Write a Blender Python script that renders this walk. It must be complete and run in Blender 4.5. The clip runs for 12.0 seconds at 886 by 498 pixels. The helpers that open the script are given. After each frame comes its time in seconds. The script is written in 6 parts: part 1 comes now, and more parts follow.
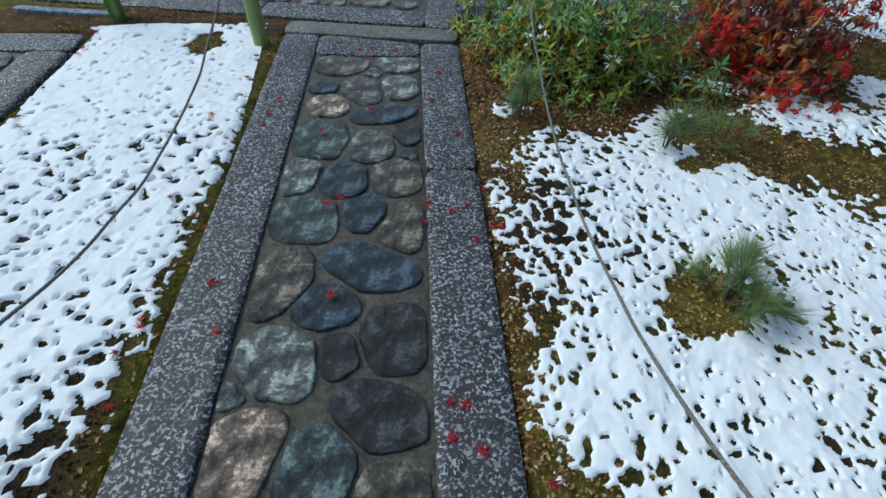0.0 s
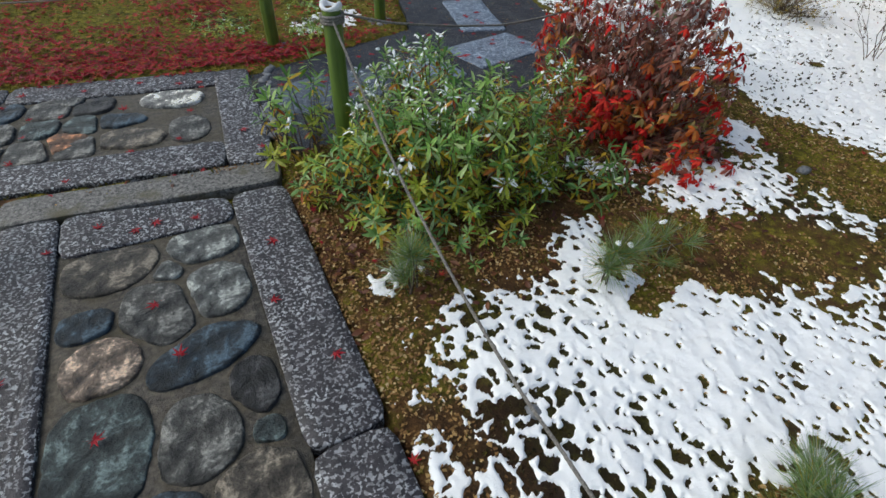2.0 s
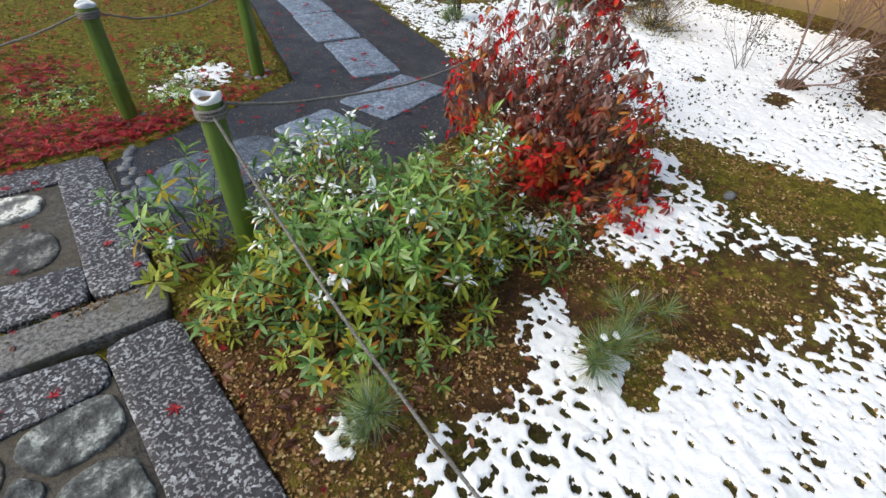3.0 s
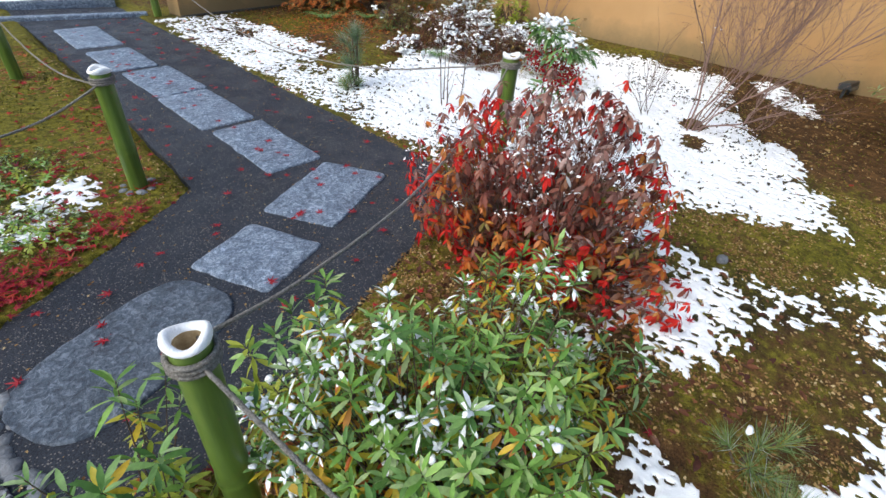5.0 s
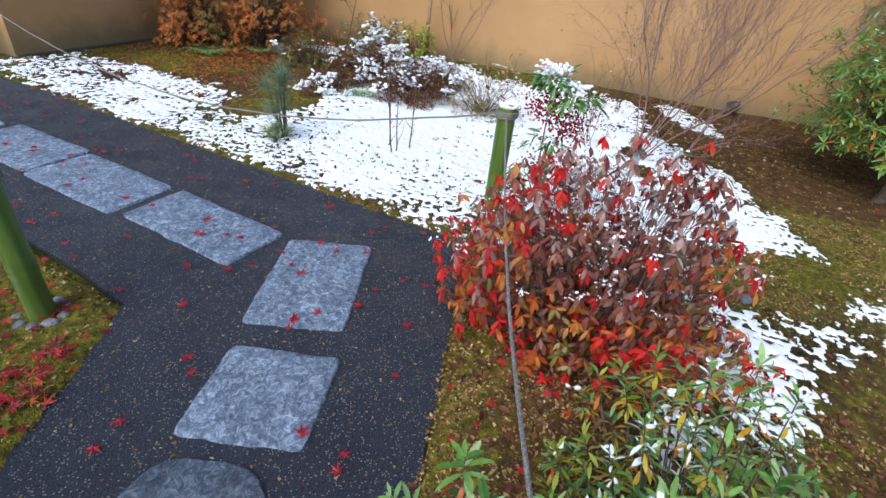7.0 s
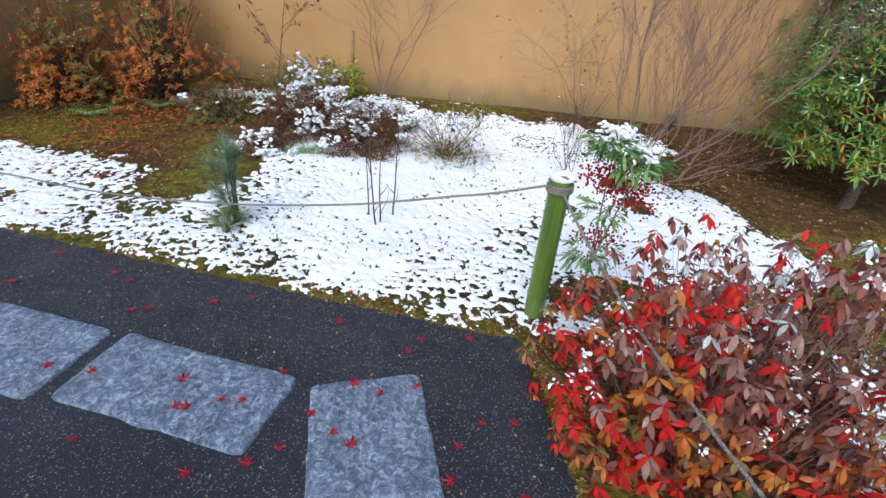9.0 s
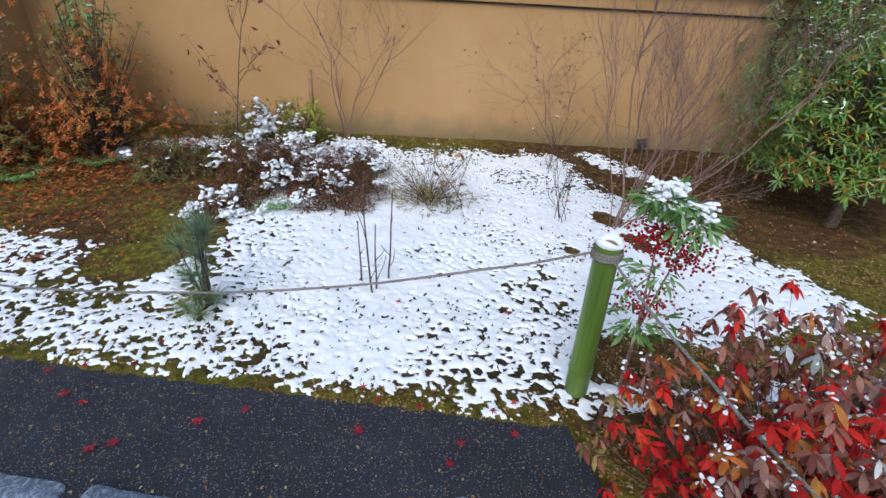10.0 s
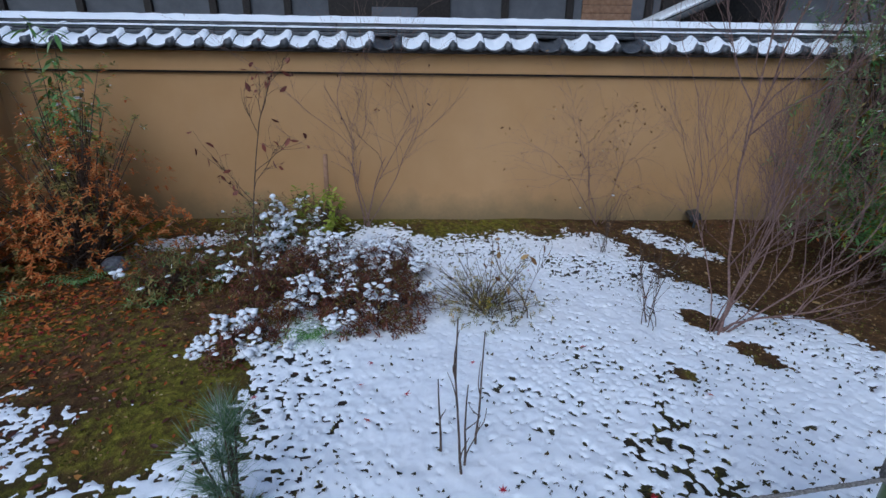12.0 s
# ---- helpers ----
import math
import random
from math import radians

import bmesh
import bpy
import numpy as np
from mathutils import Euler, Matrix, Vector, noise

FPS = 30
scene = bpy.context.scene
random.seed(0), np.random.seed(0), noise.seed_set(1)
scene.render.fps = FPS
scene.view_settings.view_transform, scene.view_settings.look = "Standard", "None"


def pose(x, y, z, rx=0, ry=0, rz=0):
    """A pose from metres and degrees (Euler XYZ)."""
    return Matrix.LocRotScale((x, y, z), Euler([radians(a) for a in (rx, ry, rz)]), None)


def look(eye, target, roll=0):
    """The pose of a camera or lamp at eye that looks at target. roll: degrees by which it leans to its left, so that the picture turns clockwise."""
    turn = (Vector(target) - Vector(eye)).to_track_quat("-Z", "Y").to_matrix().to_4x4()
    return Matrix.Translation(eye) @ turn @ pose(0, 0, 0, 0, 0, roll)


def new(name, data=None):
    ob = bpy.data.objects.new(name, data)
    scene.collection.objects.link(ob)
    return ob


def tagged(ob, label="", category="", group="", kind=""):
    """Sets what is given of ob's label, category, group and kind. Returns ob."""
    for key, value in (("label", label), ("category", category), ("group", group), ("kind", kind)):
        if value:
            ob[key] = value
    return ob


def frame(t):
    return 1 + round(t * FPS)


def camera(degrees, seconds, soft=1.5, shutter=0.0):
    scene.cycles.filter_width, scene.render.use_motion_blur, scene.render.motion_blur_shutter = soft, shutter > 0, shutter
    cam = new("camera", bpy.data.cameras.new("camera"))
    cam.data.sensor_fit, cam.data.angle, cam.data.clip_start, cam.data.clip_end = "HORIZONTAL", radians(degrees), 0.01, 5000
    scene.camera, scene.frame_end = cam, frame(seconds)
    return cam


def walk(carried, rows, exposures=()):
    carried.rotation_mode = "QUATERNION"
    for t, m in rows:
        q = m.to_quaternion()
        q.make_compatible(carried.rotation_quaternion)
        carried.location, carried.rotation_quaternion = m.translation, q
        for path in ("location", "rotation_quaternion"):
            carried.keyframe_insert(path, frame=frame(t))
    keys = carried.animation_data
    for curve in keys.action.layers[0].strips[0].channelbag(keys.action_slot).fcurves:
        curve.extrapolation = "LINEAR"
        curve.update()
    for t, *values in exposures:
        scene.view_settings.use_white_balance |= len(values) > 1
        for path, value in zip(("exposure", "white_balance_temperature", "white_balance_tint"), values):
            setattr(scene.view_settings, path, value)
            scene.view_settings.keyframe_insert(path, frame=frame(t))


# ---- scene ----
cam = camera(85.6, 12.0)
PATH = [
    (0, (0.004, -0.078, 1.542), (0.243, 1.257, 0.071), 2.8),
    (0.5, (0.022, 0.257, 1.488), (0.391, 1.573, 0.028), 3.2),
    (1, (0.058, 0.553, 1.484), (0.552, 1.833, 0.029), 2.6),
    (1.5, (0.142, 0.849, 1.499), (0.743, 2.134, 0.089), 2.6),
    (2, (0.202, 1.142, 1.491), (1.024, 2.349, 0.124), 3.1),
    (2.5, (0.266, 1.412, 1.513), (1.265, 2.512, 0.174), 1.4),
    (3, (0.391, 1.664, 1.524), (1.535, 2.653, 0.215), 3.5),
    (3.2, (0.428, 1.753, 1.529), (1.626, 2.697, 0.235), 4.4),
    (4.8, (0.577, 2.488, 1.55), (2.057, 3.127, 0.367), 4.0),
    (5, (0.597, 2.578, 1.546), (2.094, 3.195, 0.372), 4.6),
    (5.5, (0.605, 2.838, 1.54), (2.171, 3.321, 0.394), 6.2),
    (6, (0.633, 3.062, 1.531), (2.255, 3.405, 0.412), 6.1),
    (6.5, (0.762, 3.248, 1.528), (2.423, 3.514, 0.446), 6.2),
    (7, (0.879, 3.464, 1.518), (2.562, 3.626, 0.449), 6.7),
    (7.2, (0.931, 3.568, 1.523), (2.622, 3.667, 0.46), 6.6),
    (8.8, (1.468, 4.181, 1.58), (3.191, 4.011, 0.579), 4.6),
    (9, (1.568, 4.236, 1.575), (3.289, 4.014, 0.58), 4.9),
    (9.5, (1.802, 4.402, 1.613), (3.519, 4.028, 0.658), 4.3),
    (10, (2.041, 4.512, 1.619), (3.775, 4.094, 0.715), 3.2),
    (10.5, (2.312, 4.592, 1.654), (4.071, 4.159, 0.806), 3.0),
    (11, (2.575, 4.701, 1.67), (4.345, 4.217, 0.877), 3.2),
    (11.5, (2.778, 4.825, 1.707), (4.563, 4.306, 0.968), 2.3),
    (12, (2.986, 4.849, 1.709), (4.799, 4.368, 1.014), 0.7),
]
EXPOSURES = ((0, -0.28, 5550, -6), (1.5, -0.42, 5900, -2), (2.5, 0.1, 6600, 4), (5.5, 0.36, 6030, 5), (7, 0.33, 5700, 6), (9.5, 0.12, 5800, 5), (10.5, -0.2, 5550, 6), (11, -0.35, 5500, 6), (12, -0.75, 5000, 6))
walk(cam, [(t, look(eye, target, roll)) for t, eye, target, roll in PATH], EXPOSURES)
SKY, SUN = 0.15, 1.3
# ---- light ----
world = bpy.data.worlds.new("overcast_sky")
scene.world = world
world.use_nodes = True
wn = world.node_tree
sky = wn.nodes.new("ShaderNodeTexSky")
sky.sky_type, sky.sun_disc = "NISHITA", False
sky.sun_elevation, sky.sun_rotation = radians(48), radians(300)
sky.air_density, sky.dust_density, sky.ozone_density = 1.0, 3.5, 1.0
wn.links.new(sky.outputs[0], wn.nodes["Background"].inputs[0])
wn.nodes["Background"].inputs[1].default_value = SKY
sun = new("sun", bpy.data.lights.new("sun", "SUN"))
sun.data.energy, sun.data.angle, sun.data.color = SUN, radians(50), (1.0, 0.97, 0.94)
sun.matrix_world = look((0, 0, 20), Vector((0, 0, 20)) - Vector((math.sin(radians(300)) * math.cos(radians(48)), math.cos(radians(300)) * math.cos(radians(48)), math.sin(radians(48)))))


# ---- materials ----
class Mat:
    """A Principled material with a few node shortcuts."""

    def __init__(self, name, rough=0.7, metal=0.0, spec=0.5):
        self.m = bpy.data.materials.new(name)
        self.m.use_nodes = True
        self.t = self.m.node_tree
        self.b = self.t.nodes["Principled BSDF"]
        self.b.inputs["Roughness"].default_value = rough
        self.b.inputs["Metallic"].default_value = metal
        self.b.inputs["Specular IOR Level"].default_value = spec
        self.pos = self.node("ShaderNodeNewGeometry").outputs["Position"]

    def node(self, kind):
        return self.t.nodes.new(kind)

    def link(self, a, b):
        self.t.links.new(a, b)

    def local(self):
        self.pos = self.node("ShaderNodeTexCoord").outputs["Object"]
        return self

    def squash(self, sx, sy, sz):
        n = self.node("ShaderNodeMapping")
        n.inputs["Scale"].default_value = (sx, sy, sz)
        self.link(self.pos, n.inputs["Vector"])
        return n.outputs[0]

    def noise(self, scale, detail=4.0, rough=0.55, vec=None, warp=0.0):
        n = self.node("ShaderNodeTexNoise")
        n.inputs["Scale"].default_value, n.inputs["Detail"].default_value = scale, detail
        n.inputs["Roughness"].default_value, n.inputs["Distortion"].default_value = rough, warp
        self.link(vec or self.pos, n.inputs["Vector"])
        return n.outputs[0]

    def cells(self, scale, out="Color", feature="F1", vec=None, spread=1.0):
        n = self.node("ShaderNodeTexVoronoi")
        n.feature = feature
        n.inputs["Scale"].default_value, n.inputs["Randomness"].default_value = scale, spread
        self.link(vec or self.pos, n.inputs["Vector"])
        return n.outputs[out]

    def span(self, value, lo, hi, a=0.0, b=1.0):
        n = self.node("ShaderNodeMapRange")
        for key, v in zip(("From Min", "From Max", "To Min", "To Max"), (lo, hi, a, b)):
            n.inputs[key].default_value = v
        self.link(value, n.inputs["Value"])
        return n.outputs[0]

    def times(self, a, b, op="MULTIPLY"):
        n = self.node("ShaderNodeMath")
        n.operation = op
        for s, v in zip(n.inputs, (a, b)):
            if isinstance(v, (int, float)):
                s.default_value = v
            else:
                self.link(v, s)
        return n.outputs[0]

    def mix(self, f, a, b, blend="MIX"):
        n = self.node("ShaderNodeMix")
        n.data_type, n.blend_type = "RGBA", blend
        for s, v in ((n.inputs[0], f), (n.inputs[6], a), (n.inputs[7], b)):
            if isinstance(v, (int, float)):
                s.default_value = v
            elif isinstance(v, tuple):
                s.default_value = (*v, 1)
            else:
                self.link(v, s)
        return n.outputs[2]

    def ramp(self, f, *stops):
        n = self.node("ShaderNodeValToRGB")
        e = n.color_ramp.elements
        while len(e) < len(stops):
            e.new(0.5)
        for el, (p, c) in zip(e, stops):
            el.position, el.color = p, (*c, 1)
        self.link(f, n.inputs[0])
        return n.outputs[0]

    def island(self):
        return self.node("ShaderNodeNewGeometry").outputs["Random Per Island"]

    def object_random(self):
        return self.node("ShaderNodeObjectInfo").outputs["Random"]

    def tint(self):
        return self.node("ShaderNodeObjectInfo").outputs["Color"]

    def attribute(self, name):
        n = self.node("ShaderNodeAttribute")
        n.attribute_name = name
        return n.outputs["Fac"]

    def color(self, c):
        if isinstance(c, tuple):
            self.b.inputs["Base Color"].default_value = (*c, 1)
        else:
            self.link(c, self.b.inputs["Base Color"])
        return self

    def rough(self, v):
        self.link(v, self.b.inputs["Roughness"])
        return self

    def bump(self, h, strength=0.4, dist=0.01):
        n = self.node("ShaderNodeBump")
        n.inputs["Strength"].default_value, n.inputs["Distance"].default_value = strength, dist
        self.link(h, n.inputs["Height"])
        self.link(n.outputs[0], self.b.inputs["Normal"])
        return self


def snow_material():
    m = Mat("snow", 0.55, spec=0.3)
    m.color(m.ramp(m.noise(7, 5), (0.3, (0.90, 0.92, 0.95)), (0.7, (0.95, 0.96, 0.97))))
    return m.bump(m.times(m.noise(55, 5), m.noise(240, 3), "ADD"), 0.35, 0.012).m


def ground_material():
    m = Mat("moss_and_soil", 0.85, spec=0.25)
    soil = m.ramp(m.noise(9, 8, 0.7), (0.25, (0.028, 0.014, 0.006)), (0.5, (0.125, 0.066, 0.024)), (0.75, (0.28, 0.165, 0.06)))
    fine = m.ramp(m.noise(95, 4, 0.7), (0.3, (0.35, 0.3, 0.25)), (0.7, (1.5, 1.4, 1.25)))
    soil = m.mix(0.85, soil, fine, "MULTIPLY")
    chips = m.times(m.span(m.cells(62, "Distance"), 0.0, 0.26, 1, 0), m.span(m.noise(14, 3), 0.5, 0.62))
    soil = m.mix(m.times(chips, 0.75), soil, m.ramp(m.cells(62), (0.2, (0.38, 0.26, 0.13)), (0.8, (0.55, 0.47, 0.34))))
    moss = m.ramp(m.noise(22, 8, 0.7), (0.28, (0.026, 0.026, 0.004)), (0.48, (0.16, 0.145, 0.014)), (0.7, (0.36, 0.32, 0.04)))
    moss = m.mix(0.8, moss, m.ramp(m.noise(170, 3, 0.6), (0.3, (0.35, 0.4, 0.3)), (0.7, (1.6, 1.5, 1.2))), "MULTIPLY")
    f = m.span(m.times(m.attribute("moss"), m.times(m.noise(11, 6, 0.65), 0.9), "ADD"), 0.72, 1.0)
    # Ground under snow: wet soil, with the shade of the pits painted in
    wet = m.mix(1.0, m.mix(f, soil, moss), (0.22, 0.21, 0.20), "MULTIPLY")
    m.color(m.mix(m.attribute("wet_shade"), m.mix(f, soil, moss), wet))
    m.rough(m.span(m.attribute("wet_shade"), 0.2, 1.0, 0.88, 0.6))
    return m.bump(m.times(m.noise(60, 6, 0.7), m.noise(190, 3), "ADD"), 0.9, 0.02).m


def aggregate_material():
    m = Mat("washed_aggregate_concrete", 0.5, spec=0.4)
    pick = m.node("ShaderNodeSeparateColor")
    m.link(m.cells(55, "Color"), pick.inputs[0])
    shape = m.noise(76, 3, 0.5, warp=0.5)
    chip = m.span(m.times(shape, m.times(m.span(pick.outputs[0], 0, 1, -0.06, 0.06), shape, "MULTIPLY"), "ADD"), 0.535, 0.56)
    base = m.ramp(m.noise(30, 6, 0.7), (0.35, (0.014, 0.014, 0.018)), (0.65, (0.060, 0.054, 0.062)))
    white = m.ramp(pick.outputs[1], (0.0, (0.22, 0.22, 0.23)), (0.6, (0.40, 0.41, 0.43)), (1.0, (0.60, 0.62, 0.65)))
    wear = m.span(m.noise(3.5, 4), 0.35, 0.7, 0.6, 1.0)
    m.color(m.mix(m.times(chip, wear), base, white))
    return m.bump(m.times(chip, m.noise(150, 3), "ADD"), 0.45, 0.006).m


def mortar_material():
    m = Mat("path_mortar", 0.6)
    m.color(m.mix(m.span(m.noise(5, 6, 0.7), 0.45, 0.7), m.ramp(m.noise(34, 8, 0.78), (0.36, (0.022, 0.020, 0.018)), (0.64, (0.165, 0.142, 0.112))), (0.075, 0.06, 0.03)))
    return m.bump(m.noise(90, 6, 0.7), 0.8, 0.012).m


def cobble_material():
    m = Mat("river_cobble", 0.38, spec=0.5).local()
    n1, n2 = m.noise(10, 8, 0.74, warp=0.25), m.noise(60, 6, 0.75)
    tone = m.ramp(n1, (0.40, (0.20, 0.20, 0.22)), (0.47, (0.58, 0.58, 0.58)), (0.535, (1.1, 1.1, 1.1)), (0.59, (3.1, 3.1, 3.0)))
    c = m.mix(1.0, m.tint(), tone, "MULTIPLY")
    c = m.mix(0.7, c, m.ramp(n2, (0.40, (0.45, 0.45, 0.45)), (0.60, (1.45, 1.43, 1.4))), "MULTIPLY")
    m.color(c)
    m.rough(m.span(n1, 0.3, 0.7, 0.28, 0.6))
    return m.bump(m.times(n1, m.times(n2, 0.35), "ADD"), 0.9, 0.035).m


def granite_material(name="rough_granite", tone=1.0):
    m = Mat(name, 0.5, spec=0.45)
    big = m.noise(6, 5, 0.6)
    grain = m.noise(36, 8, 0.8, warp=0.9)
    c = m.ramp(grain, (0.34, (0.05 * tone, 0.07 * tone, 0.105 * tone)), (0.49, (0.16 * tone, 0.21 * tone, 0.29 * tone)), (0.61, (0.50 * tone, 0.58 * tone, 0.70 * tone)))
    m.color(m.mix(0.75, c, m.ramp(big, (0.3, (0.6, 0.6, 0.62)), (0.7, (1.25, 1.25, 1.25))), "MULTIPLY"))
    return m.bump(m.times(grain, big, "ADD"), 0.9, 0.016).m


def kerb_material():
    m = Mat("mossy_kerb_granite", 0.6)
    c = m.ramp(m.noise(52, 6, 0.8, warp=0.5), (0.40, (0.035, 0.034, 0.034)), (0.60, (0.27, 0.26, 0.245)))
    m.color(m.mix(m.span(m.noise(7, 5), 0.52, 0.68), c, (0.10, 0.088, 0.05)))
    return m.bump(m.noise(70, 6, 0.7), 0.6, 0.01).m


def asphalt_material():
    m = Mat("damp_asphalt", 0.5, spec=0.32)
    base = m.ramp(m.noise(130, 5, 0.75), (0.36, (0.008, 0.010, 0.016)), (0.62, (0.047, 0.055, 0.077)))
    base = m.mix(0.6, base, m.ramp(m.noise(2.2, 4), (0.3, (0.7, 0.7, 0.72)), (0.7, (1.35, 1.33, 1.33))), "MULTIPLY")
    pick = m.node("ShaderNodeSeparateColor")
    m.link(m.cells(120), pick.inputs[0])
    dot = m.times(m.span(pick.outputs[0], 0.70, 0.72), m.span(m.cells(120, "Distance"), 0.3, 0.42, 1, 0))
    m.color(m.mix(m.times(dot, 0.7), base, (0.34, 0.31, 0.27)))
    m.rough(m.span(m.noise(4, 4), 0.35, 0.65, 0.42, 0.72))
    return m.bump(m.noise(120, 5, 0.75), 1.0, 0.012).m


def bamboo_material(name, dark, mid, pale):
    m = Mat(name, 0.32, spec=0.5).local()
    streak = m.noise(14, 5, 0.6, vec=m.squash(1.5, 1.5, 0.12))
    c = m.ramp(streak, (0.25, dark), (0.52, mid), (0.8, pale))
    m.color(m.mix(m.span(m.noise(9, 6, 0.7), 0.60, 0.72), c, (0.16, 0.13, 0.05)))
    return m.bump(streak, 0.12, 0.004).m


def leaf_material(name, *stops, rough=0.42, spec=0.4, through_light=0.3):
    m = Mat(name, rough, spec=spec)
    c = m.ramp(m.island(), *stops)
    m.color(m.mix(0.5, c, m.ramp(m.noise(60, 4, 0.6), (0.3, (0.55, 0.55, 0.55)), (0.7, (1.4, 1.4, 1.35))), "MULTIPLY"))
    thin, blend = m.node("ShaderNodeBsdfTranslucent"), m.node("ShaderNodeMixShader")
    blend.inputs[0].default_value = through_light
    m.link(m.b.inputs["Base Color"].links[0].from_socket, thin.inputs["Color"])
    m.link(m.b.outputs[0], blend.inputs[1])
    m.link(thin.outputs[0], blend.inputs[2])
    m.link(blend.outputs[0], m.t.nodes["Material Output"].inputs["Surface"])
    return m.m


def plain_material(name, a, b, scale=20, rough=0.6, bump=0.3, spec=0.4, metal=0.0):
    m = Mat(name, rough, metal, spec)
    n = m.noise(scale, 6, 0.65)
    m.color(m.ramp(n, (0.3, a), (0.7, b)))
    return m.bump(m.times(n, m.noise(scale * 5, 3), "ADD"), bump, 0.01).m


def plaster_material():
    m = Mat("ochre_plaster", 0.85, spec=0.2)
    big = m.noise(0.8, 6, 0.6)
    streak = m.noise(2.5, 5, 0.6, vec=m.squash(1, 1, 0.25))
    c = m.ramp(big, (0.3, (0.44, 0.255, 0.105)), (0.7, (0.53, 0.325, 0.15)))
    c = m.mix(m.times(m.span(streak, 0.55, 0.75), 0.3), c, (0.42, 0.26, 0.14))
    sep = m.node("ShaderNodeSeparateXYZ")
    m.link(m.pos, sep.inputs[0])
    damp = m.span(m.times(sep.outputs[2], m.times(m.noise(3.0, 6, 0.7), 0.55), "SUBTRACT"), -0.16, 0.16, 1, 0)
    c = m.mix(m.times(damp, 0.75), c, (0.20, 0.16, 0.085))
    m.color(c)
    return m.bump(m.times(m.noise(140, 5, 0.7), m.noise(6, 4), "ADD"), 0.18, 0.008).m


GRANITE_DARK = granite_material("dark_wet_granite", 0.5)
SNOW, GROUND, AGGREGATE = snow_material(), ground_material(), aggregate_material()
MORTAR, COBBLE, GRANITE, KERB, ASPHALT = mortar_material(), cobble_material(), granite_material(), kerb_material(), asphalt_material()
BAMBOO = bamboo_material("green_bamboo", (0.055, 0.10, 0.016), (0.115, 0.185, 0.03), (0.20, 0.27, 0.06))
BAMBOO_PALE = bamboo_material("pale_bamboo", (0.14, 0.21, 0.04), (0.27, 0.33, 0.09), (0.42, 0.45, 0.17))
CUT = plain_material("cut_bamboo", (0.34, 0.24, 0.12), (0.62, 0.5, 0.3), 60)
ROPE = plain_material("weathered_rope", (0.14, 0.125, 0.11), (0.52, 0.49, 0.45), 160, 0.9, 0.8, 0.1)
BARK = plain_material("grey_brown_bark", (0.045, 0.03, 0.022), (0.20, 0.145, 0.11), 45, 0.85, 0.6, 0.2)
BARK_RED = plain_material("reddish_twig_bark", (0.15, 0.085, 0.068), (0.38, 0.25, 0.21), 60, 0.8, 0.5, 0.2)
PLASTER = plaster_material()
TILE = plain_material("grey_roof_tile", (0.028, 0.030, 0.034), (0.115, 0.118, 0.125), 18, 0.42, 0.25, 0.5)
STONE = plain_material("small_grey_stone", (0.06, 0.065, 0.075), (0.26, 0.27, 0.29), 30, 0.5, 0.4)
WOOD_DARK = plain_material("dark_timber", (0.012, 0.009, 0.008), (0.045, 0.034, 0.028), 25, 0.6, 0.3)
WOOD_PALE = plain_material("weathered_boards", (0.24, 0.13, 0.07), (0.42, 0.25, 0.15), 12, 0.7, 0.3)
HOUSE_WALL = plain_material("grey_white_plaster", (0.13, 0.135, 0.15), (0.19, 0.195, 0.215), 3, 0.85, 0.1, 0.2)
METAL_DARK = plain_material("dark_painted_metal", (0.02, 0.022, 0.022), (0.055, 0.058, 0.06), 30, 0.45, 0.1)
GLASS = plain_material("lamp_glass", (0.05, 0.06, 0.065), (0.09, 0.1, 0.11), 10, 0.1, 0.02, 0.6)
LEAF_GREEN = leaf_material("green_leaf", (0.0, (0.06, 0.15, 0.03)), (0.4, (0.15, 0.30, 0.075)), (0.75, (0.24, 0.40, 0.13)), (1.0, (0.36, 0.47, 0.24)))
LEAF_FRESH = leaf_material("fresh_green_leaf", (0.0, (0.10, 0.22, 0.035)), (0.4, (0.23, 0.42, 0.08)), (0.75, (0.36, 0.54, 0.16)), (1.0, (0.50, 0.60, 0.30)))
LEAF_MAUVE = leaf_material("mauve_leaf", (0.0, (0.18, 0.080, 0.066)), (0.5, (0.32, 0.165, 0.135)), (1.0, (0.48, 0.34, 0.31)), rough=0.6, spec=0.25)
LEAF_YELLOW = leaf_material("yellowed_leaf", (0.0, (0.38, 0.36, 0.03)), (0.5, (0.60, 0.44, 0.035)), (1.0, (0.60, 0.32, 0.03)))
LEAF_PURPLE = leaf_material("purple_brown_leaf", (0.0, (0.13, 0.036, 0.028)), (0.5, (0.27, 0.085, 0.058)), (1.0, (0.40, 0.20, 0.15)), rough=0.6, spec=0.25)
LEAF_RED = leaf_material("scarlet_leaf", (0.0, (0.28, 0.010, 0.012)), (0.5, (0.56, 0.020, 0.018)), (1.0, (0.70, 0.05, 0.03)), rough=0.6, spec=0.15)
LEAF_ORANGE = leaf_material("orange_leaf", (0.0, (0.36, 0.07, 0.014)), (0.5, (0.52, 0.13, 0.02)), (1.0, (0.52, 0.24, 0.05)))
LEAF_OLIVE = leaf_material("olive_leaf", (0.0, (0.11, 0.115, 0.025)), (0.5, (0.25, 0.22, 0.06)), (1.0, (0.42, 0.30, 0.11)))
LEAF_LIME = leaf_material("lime_leaf", (0.0, (0.19, 0.26, 0.02)), (0.5, (0.34, 0.40, 0.04)), (1.0, (0.48, 0.50, 0.09)))
LEAF_RUSSET = leaf_material("russet_leaf", (0.0, (0.06, 0.02, 0.014)), (0.5, (0.135, 0.048, 0.024)), (1.0, (0.24, 0.095, 0.04)))
